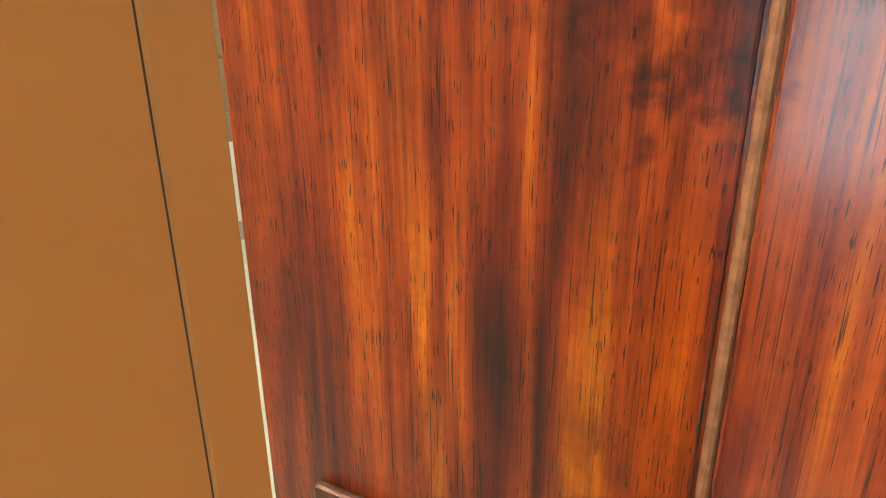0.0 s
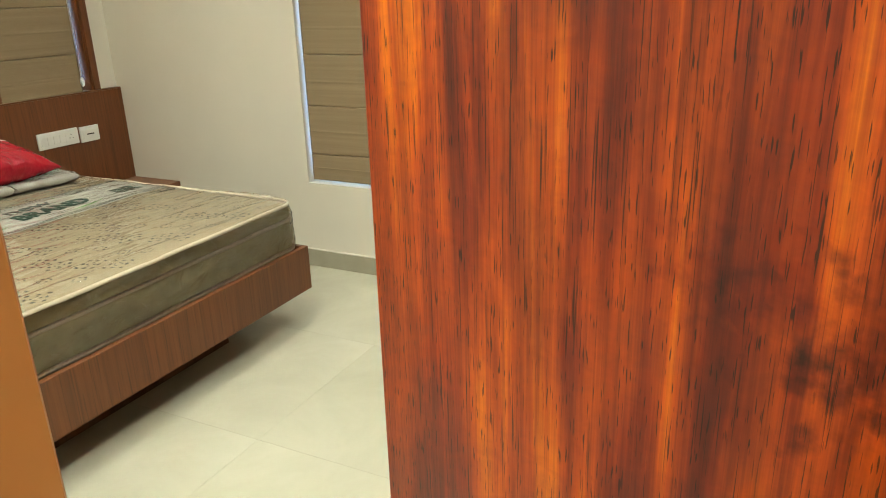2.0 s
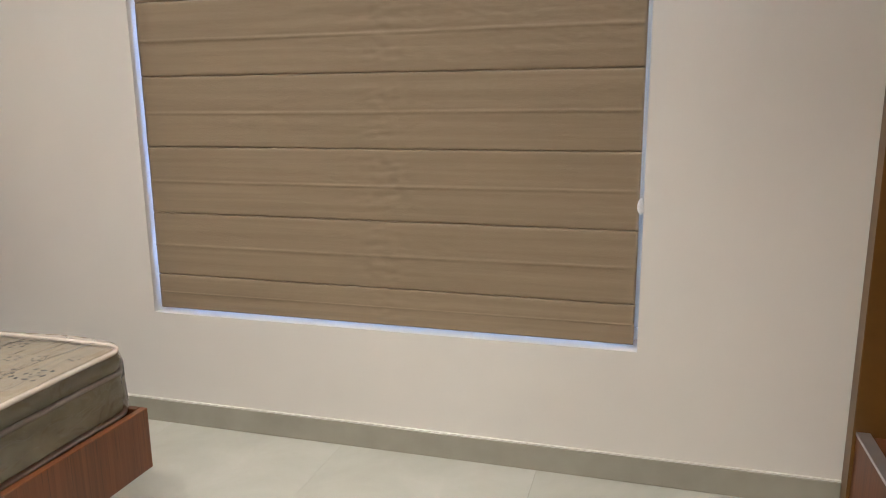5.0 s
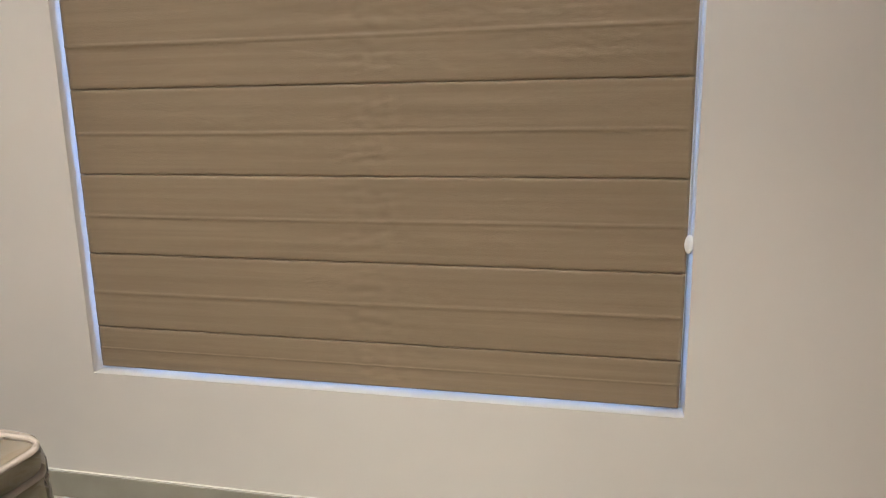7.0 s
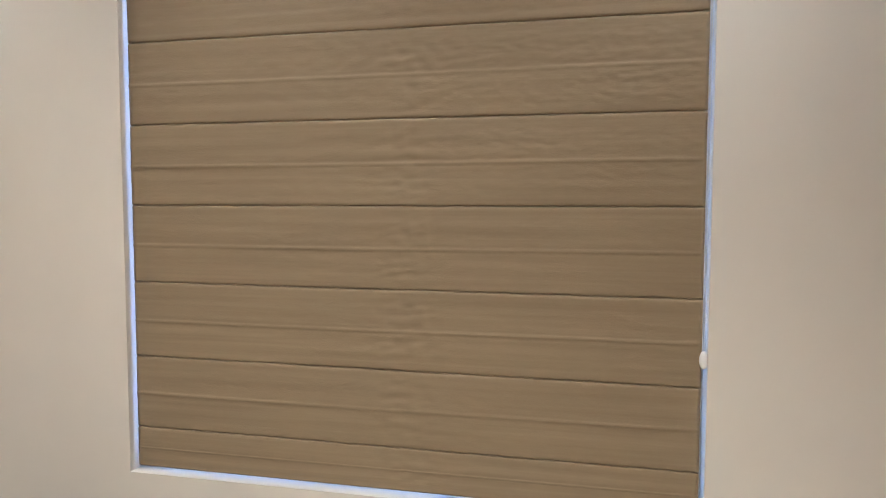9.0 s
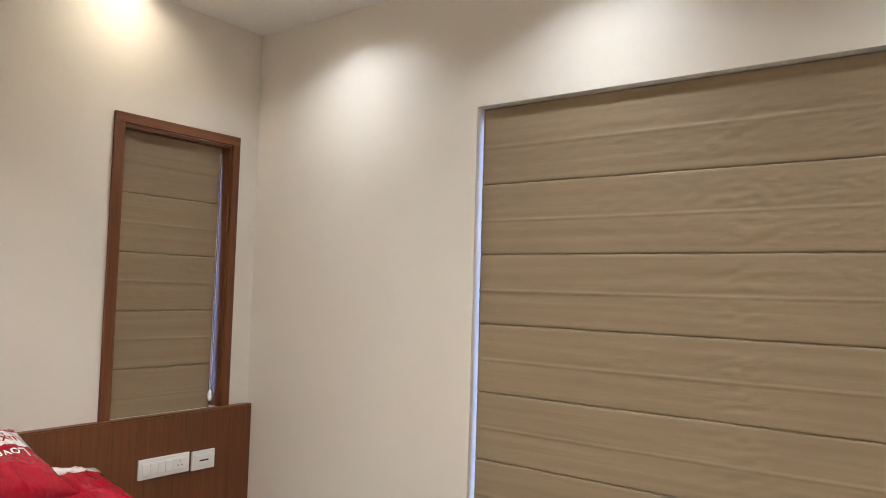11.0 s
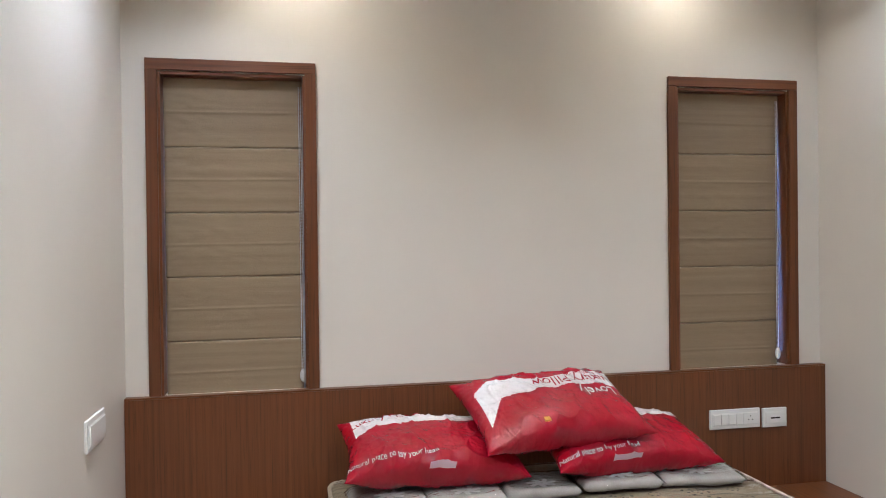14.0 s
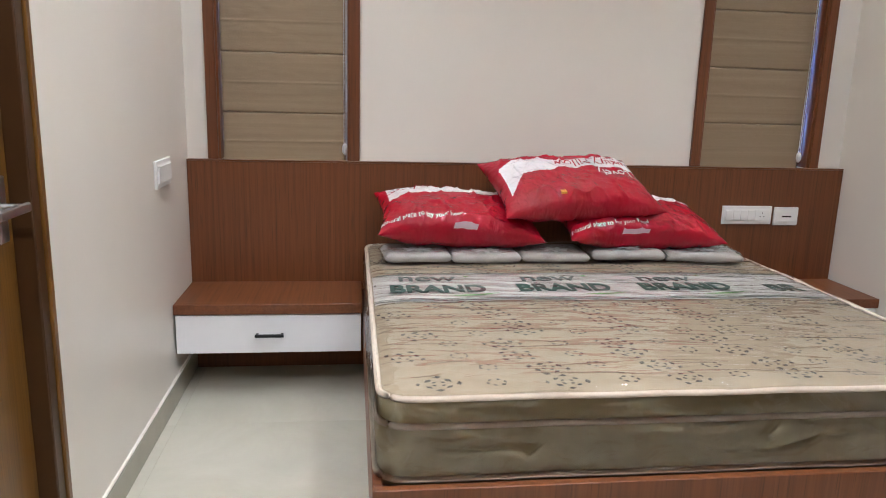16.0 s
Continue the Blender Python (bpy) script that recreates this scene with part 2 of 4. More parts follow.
M = dict(
    wall=wall_paint(), tile=tile_mat(), blind=blind_mat(), doorwood=door_wood(),
    lam=wood("teak_laminate", (0.100, 0.030, 0.0078), (0.148, 0.046, 0.0125), (0.185, 0.063, 0.0185), 2, 0.42, 1.0, 0.0, 0.3),
    lamh=wood("teak_laminate_lengthwise", (0.108, 0.032, 0.009), (0.160, 0.051, 0.015), (0.200, 0.071, 0.022), 0),
    ceil=plain("ceiling_paint", (0.78, 0.77, 0.74), 0.7, var=0.02, scale=2, bmp=0.03),
    skirt=plain("skirting_tile", (0.36, 0.335, 0.265), 0.18, var=0.08, scale=5, bmp=0.0),
    grout=plain("grout", (0.48, 0.455, 0.37), 0.6),
    jamb=plain("painted_brown_frame", (0.40, 0.178, 0.055), 0.33, var=0.05, scale=5, bmp=0.04),
    gold=plain("varnished_frame", (0.13, 0.058, 0.010), 0.3, var=0.1, scale=12, bmp=0.05),
    leaf3=wood("ochre_door_laminate", (0.11, 0.048, 0.008), (0.15, 0.068, 0.011), (0.18, 0.085, 0.015), 2, 0.35),
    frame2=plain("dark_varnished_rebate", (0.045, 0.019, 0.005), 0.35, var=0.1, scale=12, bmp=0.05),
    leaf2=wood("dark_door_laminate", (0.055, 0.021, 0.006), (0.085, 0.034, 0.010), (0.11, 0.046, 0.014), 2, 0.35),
    white=plain("white_plastic", (0.80, 0.79, 0.76), 0.3, var=0.02, bmp=0.0),
    lamwhite=plain("white_laminate", (0.78, 0.78, 0.80), 0.28, var=0.02, bmp=0.0),
    black=plain("black_metal", (0.02, 0.02, 0.02), 0.4, 0.6, bmp=0.0),
    steel=plain("brushed_steel", (0.5, 0.5, 0.5), 0.32, 1.0, var=0.05, bmp=0.03),
    bronze=plain("worn_brown_metal", (0.16, 0.075, 0.05), 0.3, 0.7, var=0.2, scale=40, bmp=0.05),
    alu=plain("aluminium_profile", (0.62, 0.63, 0.66), 0.3, 0.9, bmp=0.0),
    # near-black colour standing in for the shade inside gaps and holes
    dark=plain("gap_shade", (0.03, 0.02, 0.015), 0.8, bmp=0.0),
    mtop=plain("mattress_ticking", (0.345, 0.278, 0.190), 0.7, var=0.07, scale=30, bmp=0.25),
    mside=plain("mattress_border_cloth", (0.40, 0.355, 0.215), 0.6, var=0.12, scale=14, bmp=0.25),
    pipe=plain("mattress_piping", (0.60, 0.51, 0.41), 0.7, bmp=0.2, scale=40),
    print=plain("dark_print", (0.045, 0.036, 0.028), 0.7, bmp=0.0),
    band=plain("printed_band", (0.52, 0.49, 0.45), 0.5, var=0.05, bmp=0.0),
    green=plain("green_print", (0.020, 0.052, 0.038), 0.5, bmp=0.0),
    leafgreen=plain("light_green_print", (0.10, 0.26, 0.05), 0.5, bmp=0.0),
    grey=plain("grey_print", (0.06, 0.07, 0.065), 0.5, bmp=0.0),
    red=bag_mat("red_packing_film", (0.36, 0.0006, 0.015), (0.25, 0.0005, 0.010)),
    wfilm=bag_mat("white_packing_film", (0.72, 0.68, 0.68), (0.62, 0.56, 0.57)),
    pack=plain("grey_damask_cloth", (0.37, 0.345, 0.315), 0.65, var=0.15, scale=16, bmp=0.1),
    motif=plain("pale_damask", (0.52, 0.51, 0.49), 0.4, bmp=0.0),
    paper=plain("pale_paper_label", (0.42, 0.27, 0.31), 0.4, bmp=0.0),
    orange=plain("orange_sticker", (0.75, 0.25, 0.02), 0.5, bmp=0.0),
    film=film_mat("packing_film", 0.022, 0.42, (2.4, 17, 17)), filmside=film_mat("side_packing_film", 0.06, 0.9, (9, 9, 14)), film2=film_mat("packet_film", 0.006, 0.6, (14, 30, 20), 1.12),
    glass=glass_mat(), lamp=glow("lamp_face", (1.0, 0.97, 0.92), 6.0),
    outside=glow("bright_outdoors", (0.36, 0.57, 1.0), 5.0),
    bead=plain("worn_bead_wood", (0.36, 0.145, 0.065), 0.4, var=0.35, scale=90, bmp=0.3),
    lamy=wood("teak_laminate_crosswise", (0.108, 0.032, 0.009), (0.160, 0.051, 0.015), (0.200, 0.071, 0.022), 1),
    outside2=glow("bright_day_outdoors", (0.80, 0.88, 1.0), 6.0),
    cord=plain("white_cord", (0.75, 0.76, 0.78), 0.5, bmp=0.0),
)


# ---- mesh helpers ----
def link(name, bm, mat, parent=None, label="", smooth=False):
    me = bpy.data.meshes.new(name)
    bm.normal_update()
    bm.to_mesh(me)
    bm.free()
    for x in (mat if isinstance(mat, (list, tuple)) else [mat]):
        me.materials.append(x)
    if smooth:
        me.shade_smooth()
    ob = new(name, me)
    if parent:
        ob.parent = parent
    if label:
        ob["label"] = label
    return ob


part = link


def thing(name, label, category, at=(0, 0, 0), group="", rz=0.0):
    ob = new(name)
    ob.empty_display_size = 0.1
    ob.matrix_world = pose(*at, 0, 0, rz)
    return tagged(ob, label, category, group)


def box(x0, x1, y0, y1, z0, z1, bev=0.0, seg=2, bm=None):
    own = bmesh.new()
    bmesh.ops.create_cube(own, size=1)
    for v in own.verts:
        v.co = (x0 + (v.co.x + 0.5) * (x1 - x0), y0 + (v.co.y + 0.5) * (y1 - y0), z0 + (v.co.z + 0.5) * (z1 - z0))
    if bev:
        bmesh.ops.bevel(own, geom=own.edges[:], offset=bev, segments=seg, affect="EDGES", profile=0.5)
    if bm is None:
        return own
    me = bpy.data.meshes.new("tmp")
    own.to_mesh(me)
    own.free()
    bm.from_mesh(me)
    bpy.data.meshes.remove(me)
    return bm


def tube(points, r, n=8, bm=None):
    """A round bar along a polyline."""
    bm = bm or bmesh.new()
    pts = [Vector(p) for p in points]
    rings = []
    for i, p in enumerate(pts):
        d = (pts[min(i + 1, len(pts) - 1)] - pts[max(i - 1, 0)]).normalized()
        a = d.orthogonal().normalized() if abs(d.z) < 0.9 else d.cross(Vector((1, 0, 0))).normalized()
        b = d.cross(a)
        rings.append([bm.verts.new(p + r * (math.cos(k * 2 * math.pi / n) * a + math.sin(k * 2 * math.pi / n) * b)) for k in range(n)])
    for q, s in zip(rings, rings[1:]):
        for k in range(n):
            bm.faces.new((q[k], q[(k + 1) % n], s[(k + 1) % n], s[k]))
    bm.faces.new(rings[0][::-1])
    bm.faces.new(rings[-1])
    return bm


def disc(c, r, h, n=32, axis="z", bm=None):
    bm = bm or bmesh.new()
    t = {"z": Matrix(), "x": Matrix.Rotation(math.pi / 2, 4, "Y"), "y": Matrix.Rotation(math.pi / 2, 4, "X")}[axis]
    bmesh.ops.create_cone(bm, cap_ends=True, segments=n, radius1=r, radius2=r, depth=h, matrix=Matrix.Translation(c) @ t)
    return bm


def slab(us, zs, holes, d0, d1, to):
    """A wall with openings through it. us, zs: its span; holes: (u0, u1, z0, z1); d0, d1: its two faces; to(u, d, z): the place."""
    U = sorted({*us, *[h[0] for h in holes], *[h[1] for h in holes]})
    Z = sorted({*zs, *[h[2] for h in holes], *[h[3] for h in holes]})
    full = {}
    for i in range(len(U) - 1):
        for j in range(len(Z) - 1):
            u, z = (U[i] + U[i + 1]) / 2, (Z[j] + Z[j + 1]) / 2
            full[i, j] = not any(h[0] < u < h[1] and h[2] < z < h[3] for h in holes)
    bm = bmesh.new()

    def quad(*c):
        bm.faces.new([bm.verts.new(to(*q)) for q in c])

    for (i, j), on in full.items():
        if not on:
            continue
        a, b, c, d = U[i], U[i + 1], Z[j], Z[j + 1]
        quad((a, d0, c), (b, d0, c), (b, d0, d), (a, d0, d))
        quad((a, d1, c), (a, d1, d), (b, d1, d), (b, d1, c))
        if not full.get((i - 1, j)):
            quad((a, d0, c), (a, d0, d), (a, d1, d), (a, d1, c))
        if not full.get((i + 1, j)):
            quad((b, d0, c), (b, d1, c), (b, d1, d), (b, d0, d))
        if not full.get((i, j - 1)):
            quad((a, d0, c), (a, d1, c), (b, d1, c), (b, d0, c))
        if not full.get((i, j + 1)):
            quad((a, d0, d), (b, d0, d), (b, d1, d), (a, d1, d))
    bmesh.ops.remove_doubles(bm, verts=bm.verts[:], dist=1e-5)
    bmesh.ops.recalc_face_normals(bm, faces=bm.faces[:])
    return bm


def words(name, text, size, m, mat, parent, squash=1.0, depth=0.0003, bold=0.0):
    cu = bpy.data.curves.new(name, "FONT")
    cu.body, cu.size, cu.align_x, cu.align_y, cu.extrude = text, size, "CENTER", "CENTER", depth
    cu.offset = bold
    tmp = bpy.data.objects.new(name, cu)
    me = bpy.data.meshes.new_from_object(tmp)
    bpy.data.objects.remove(tmp)
    me.transform(m @ Matrix.Diagonal((squash, 1, 1, 1)))
    me.materials.clear()
    me.materials.append(mat)
    ob = new(name, me)
    ob.parent = parent
    return ob


def structure(name, bm, mat, label, category):
    return tagged(link(name, bm, mat), label, category, kind="structure")


# ---- the room's shell ----
WIN = (-3.366, -1.372, 0.498, 2.380)            # big window: y, y, z, z
SMALL = [(0.145, 0.725), (2.447, 3.022)]       # narrow windows: x, x
SZ = (0.985, 2.315)
DOOR_Y, DOOR_H = (-4.46, -3.7526), 2.1           # entrance
BATH_Y, BATH_H = (-2.47, -1.62), 2.1
TH = 0.2
structure("wall_bed", slab((-0.0, W + TH), (0, 3.15), [(a, b, *SZ) for a, b in SMALL], BACK, BACK + TH, lambda u, d, z: (u, d, z)), M["wall"], "cream painted plaster wall behind the bed", "wall")
structure("wall_window", slab((FOOT, BACK), (0, 3.15), [WIN], W, W + TH, lambda u, d, z: (d, u, z)), M["wall"], "cream painted plaster wall with a wide window", "wall")
structure("wall_doors", slab((FOOT, BACK + TH), (0, 3.15), [(DOOR_Y[0] - 0.06, DOOR_Y[1] + 0.056, 0, DOOR_H + 0.051), (BATH_Y[0], BATH_Y[1] + 0.07, 0, BATH_H + 0.06)], -0.13, 0.0, lambda u, d, z: (d, u, z)), M["wall"], "cream painted plaster wall with two doorways", "wall")
structure("wall_foot", slab((-0.13, W + TH), (0, 3.15), [], FOOT - TH, FOOT, lambda u, d, z: (u, d, z)), M["wall"], "cream painted plaster wall behind the wardrobe", "wall")
# ceiling: lowered border with a raised slot along the bed wall
bmc = box(-0.13, W + TH, FOOT - TH, -0.32, CEIL, CEIL + 0.05)
box(2.6, W, -0.32, BACK, CEIL, CEIL + 0.05, bm=bmc)
box(0.0, 0.62, -0.32, BACK, CEIL, CEIL + 0.05, bm=bmc)
box(0.62, 2.6, -0.34, -0.322, CEIL + 0.05, CEIL + 0.16, bm=bmc)
box(-0.13, W + TH, FOOT - TH, BACK + TH, CEIL + 0.16, CEIL + 0.22, bm=bmc)
structure("ceiling", bmc, M["ceil"], "white gypsum ceiling with a raised slot by the wall", "ceiling")
# hall outside the door
structure("wall_hall", slab((-5.6, -2.2), (0, 2.8), [(-3.6, -2.35, 0.55, 2.3)], -2.2, -2.1, lambda u, d, z: (d, u, z)), M["wall"], "cream painted plaster wall of the hall", "wall")
structure("wall_hall_end", slab((-2.2, -0.13), (0, 2.8), [], -5.6, -5.5, lambda u, d, z: (u, d, z)), M["wall"], "cream painted plaster end wall of the hall", "wall")
structure("wall_hall_side", slab((-2.2, -0.13), (0, 2.8), [], -2.3, -2.2, lambda u, d, z: (u, d, z)), M["wall"], "cream painted plaster side wall of the hall", "wall")
structure("ceiling_hall", box(-2.2, -0.13, -5.6, -2.2, 2.75, 2.8), M["ceil"], "white ceiling of the hall", "ceiling")
# skirting: butted runs
SK = 0.1
for nm, r in (("baseboard_window", (W - 0.012, W, -4.05, -0.0)), ("baseboard_left", (0, 0.012, BATH_Y[1] + 0.07, -0.0)), ("baseboard_mid", (0, 0.012, DOOR_Y[1] + 0.058, BATH_Y[0] - 0.07))):
    structure(nm, box(r[0], r[1], r[2], r[3], 0, SK, 0.002, 1), M["skirt"], "beige polished tile skirting", "skirting")
    structure("trim", box(r[0] + (0.003 if r[0] > 1 else 0), r[1] - (0 if r[0] > 1 else 0.003), r[2], r[3], SK + 0.0005, SK + 0.006), M["wall"], "pale filled edge on top of the skirting", "trim")

# ---- outside ----
structure("backdrop_side", box(4.6, 4.62, -6, 2, -1, 5), M["outside"], "bright hazy daylight outside the wide window", "backdrop")
structure("backdrop_hall", box(-3.2, -3.18, -6, -1, -0.5, 3.5), M["outside2"], "bright hazy daylight outside the hall window", "backdrop")
structure("backdrop_front", box(-2, 5, 1.6, 1.62, -1, 5), M["outside"], "bright hazy daylight outside the narrow windows", "backdrop")


def window(name, ax, u0, u1, z0, z1, d, label, mull=2):
    """White window sashes with panes. ax 'x': in a wall of constant y; 'y': of constant x."""
    def put(a, b, d0, d1, c, e, bev=0.004):
        return box(a, b, d0, d1, c, e, bev) if ax == "x" else box(d0, d1, a, b, c, e, bev)
    w = tagged(new(name), label, "window", kind="structure")
    for a, b, c, e in ((u0, u1, z0, z0 + 0.05), (u0, u1, z1 - 0.05, z1), (u0, u0 + 0.05, z0 + 0.05, z1 - 0.05), (u1 - 0.05, u1, z0 + 0.05, z1 - 0.05)):
        part("window_frame", put(a, b, d, d + 0.05, c, e), M["white"], w)
    step = (u1 - u0 - 0.1) / mull
    for k in range(mull):
        a = u0 + 0.05 + k * step
        if k:
            part("mullion", put(a - 0.02, a + 0.02, d + 0.003, d + 0.047, z0 + 0.05, z1 - 0.05), M["white"], w)
        p = part("pane", put(a + (0.02 if k else 0), a + step - (0.02 if k < mull - 1 else 0), d + 0.022, d + 0.027, z0 + 0.05, z1 - 0.05, 0), M["glass"], w)
        p.visible_shadow = False
    return w


window("window_4", "y", -3.6, -2.35, 0.55, 2.3, -2.17, "hall window with a single wide pane", 1)
window("window_1", "y", *WIN, W + 0.13, "wide window with three panes behind a blind", 3)
for k, (a, b) in enumerate(SMALL):
    window("window_%d" % (k + 2), "x", a, b, SZ[0], SZ[1], BACK + 0.13, "narrow window behind a blind", 1)


# ---- roman blinds ----
def roman_blind(u0, u1, seams, d, ax, flip, label, right_gap_cord, lean=0.0):
    """Cloth hanging in flat folds: each fold bellies slightly and tucks in at the seam. d: the plane; flip: +1 if the room is towards smaller d;
    lean: how far the far edge has drawn in at the bottom."""
    top = thing("roman_blind", label, "blind", group="roman blinds")
    wide = u1 - u0 > 1
    zlow, zhigh = seams[0], seams[-1]
    for z0, z1 in zip(seams, seams[1:]):
        bm = bmesh.new()
        nu, nz = max(8, int((u1 - u0) / 0.012)), 56
        grid = []
        for j in range(nz + 1):
            s = j / nz
            row = []
            for i in range(nu + 1):
                z = z0 + 0.0009 + (z1 - z0 - 0.0018) * s
                u = u0 + (u1 - lean * (zhigh - z) / (zhigh - zlow) - u0) * i / nu
                soft = min(1, 5 * s, 5 * (1 - s))
                out = 0.0036 * min(1, 45 * s, 45 * (1 - s)) ** 0.5 + 0.0030 * math.exp(-((s - 0.50 - 0.02 * math.sin(u)) / 0.012) ** 2)
                out += 0.0016 * noise.noise((u * 1.3, z * 30, d)) * soft + 0.0024 * noise.noise((u * 1.1, z * 3, 7)) * soft
                if wide:
                    mid = math.exp(-((u + 2.42 + 0.05 * noise.noise((z * 3, 0, 1))) / 0.10) ** 2)
                    out += soft * (0.0032 * mid * noise.noise((u * 11, z * 42 + 6 * u, 3)) + 0.003 * mid * noise.noise((u * 26, z * 26, 8)))
                    right = min(1, max(0, (-u - 2.2) / 0.6)) * min(1, max(0, (z - 1.2) / 0.7))
                    out += soft * 0.0019 * right * noise.noise((u * 34, z * 70 + 8 * u, 6))
                out += soft * 0.0016 * noise.noise((u * 18, z * 40, 3)) * max(0, noise.noise((u * 2.1, z * 1.7, 5)) + 0.3)
                dd = d - flip * out
                row.append(bm.verts.new((u, dd, z) if ax == "x" else (dd, u, z)))
            grid.append(row)
        for j in range(nz):
            for i in range(nu):
                bm.faces.new((grid[j][i], grid[j][i + 1], grid[j + 1][i + 1], grid[j + 1][i]))
        f = part("fold", bm, M["blind"], top, smooth=True)
        so = f.modifiers.new("thick", "SOLIDIFY")
        so.thickness, so.offset = 0.003, 0
    z0, z1 = seams[0], seams[-1]
    put = (lambda a, b, c, e, f, g, bev=0.003: box(a, b, min(c, e), max(c, e), f, g, bev)) if ax == "x" else (lambda a, b, c, e, f, g, bev=0.003: box(min(c, e), max(c, e), a, b, f, g, bev))
    part("head_rail", put(u0, u1, d + flip * 0.008, d + flip * 0.045, z1 - 0.04, z1), M["white"], top, "white metal head rail")
    part("bottom_bar", put(u0 + 0.005, u1 - lean - 0.005, d + flip * 0.006, d + flip * 0.016, z0 + 0.004, z0 + 0.03, 0.004), M["white"], top)
    for z in seams[1:-1]:
        bm = put(u0 + 0.004, u1 - lean - 0.004, d + flip * 0.004, d + flip * 0.008, z - 0.012, z + 0.012, 0)
        part("batten", bm, M["blind"], top)
    uc, zend = right_gap_cord
    dc = d - flip * 0.012
    pl = (lambda u, z, o=0.0: (u, dc + o, z)) if ax == "x" else (lambda u, z, o=0.0: (dc + o, u, z))
    bm = bmesh.new()
    zz = zend + 0.03
    while zz < z1 - 0.03:
        for o in (-0.004, 0.004):
            bmesh.ops.create_icosphere(bm, subdivisions=1, radius=0.0026, matrix=Matrix.Translation(pl(uc + o, zz)))
        zz += 0.0062
    tube([pl(uc - 0.004, zend + 0.03), pl(uc - 0.004, z1 - 0.03)], 0.0008, 5, bm)
    tube([pl(uc + 0.004, zend + 0.03), pl(uc + 0.004, z1 - 0.03)], 0.0008, 5, bm)
    tagged(part("bead_chain", bm, M["cord"], top, "white plastic bead chain"), kind="stuff")
    bm = bmesh.new()
    bmesh.ops.create_uvsphere(bm, u_segments=16, v_segments=12, radius=1, matrix=Matrix.Translation(pl(uc, zend + 0.012)) @ Matrix.Diagonal((0.013, 0.013, 0.028, 1)))
    part("chain_weight", bm, M["white"], top, "white plastic chain weight", smooth=True)
    return top


BIG = [0.510, 0.658, 0.923, 1.196, 1.475, 1.762, 2.053, 2.376]
roman_blind(-3.352, -1.383, BIG, W + 0.042, "y", 1, "wide taupe roman blind lowered over the window", (-3.357, 1.00))
NARROW = [0.94, 1.203, 1.472, 1.742, 2.016, 2.307]
for (a, b), lean in zip(SMALL, (0.008, 0.016)):
    roman_blind(a + 0.007, b - 0.007, NARROW, BACK + 0.055, "x", 1, "narrow taupe roman blind lowered in a wooden frame", (b - 0.014 - lean / 2, 1.03), lean)

# wooden casings round the narrow windows
for a, b in ((0.093, 0.775), (2.395, 3.073)):
    fr = tagged(new("trim"), "teak-laminate casing round a narrow window", "window casing", kind="structure")
    wdt = 0.046
    part("stile", box(a, a + wdt, BACK - 0.018, BACK, 0.992, 2.368 - wdt, 0.002, 1), M["lam"], fr)
    part("stile", box(b - wdt, b, BACK - 0.018, BACK, 0.992, 2.368 - wdt, 0.002, 1), M["lam"], fr)
    part("head", box(a, b, BACK - 0.018, BACK, 2.368 - wdt, 2.368, 0.002, 1), M["lamh"], fr)
    part("lining", box(a + wdt - 0.002, a + wdt + 0.010, BACK - 0.004, BACK + 0.12, 0.992, 2.316, 0), M["lam"], fr)
    part("lining", box(b - wdt - 0.010, b - wdt + 0.002, BACK - 0.004, BACK + 0.12, 0.992, 2.316, 0), M["lam"], fr)
    part("lining", box(a + wdt + 0.012, b - wdt - 0.012, BACK - 0.004, BACK + 0.12, 2.306, 2.318, 0), M["lamh"], fr)

# ---- headboard, bed, side tables ----
hb = thing("headboard", "wall-to-wall teak-laminate headboard panel behind the bed", "headboard", (0, 0, 0))
part("panel", box(0.002, W - 0.002, 0.0, BACK - 0.001, 0.0, 0.985, 0.001, 1), M["lam"], hb)
part("top_edge", box(0.002, W - 0.002, -0.001, BACK - 0.001, 0.986, 0.993, 0.001, 1), M["lamh"], hb)

BX0, BX1, BY0 = 0.79, 2.56, -1.82
bed = thing("bed_frame", "low teak-laminate platform bed on a recessed plinth", "bed", (0, 0, 0))
part("foot_panel", box(BX0, BX1, BY0, BY0 + 0.025, 0.176, 0.388, 0.002, 1), M["lam"], bed)
part("side_panel", box(BX0, BX0 + 0.025, BY0 + 0.026, -0.002, 0.176, 0.388, 0.002, 1), M["lamh"], bed)
part("side_panel", box(BX1 - 0.025, BX1, BY0 + 0.026, -0.002, 0.176, 0.388, 0.002, 1), M["lamh"], bed)
part("deck", box(BX0 + 0.026, BX1 - 0.026, BY0 + 0.026, -0.002, 0.18, 0.350), M["lamh"], bed)
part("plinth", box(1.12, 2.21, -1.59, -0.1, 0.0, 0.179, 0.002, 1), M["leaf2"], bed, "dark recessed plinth")


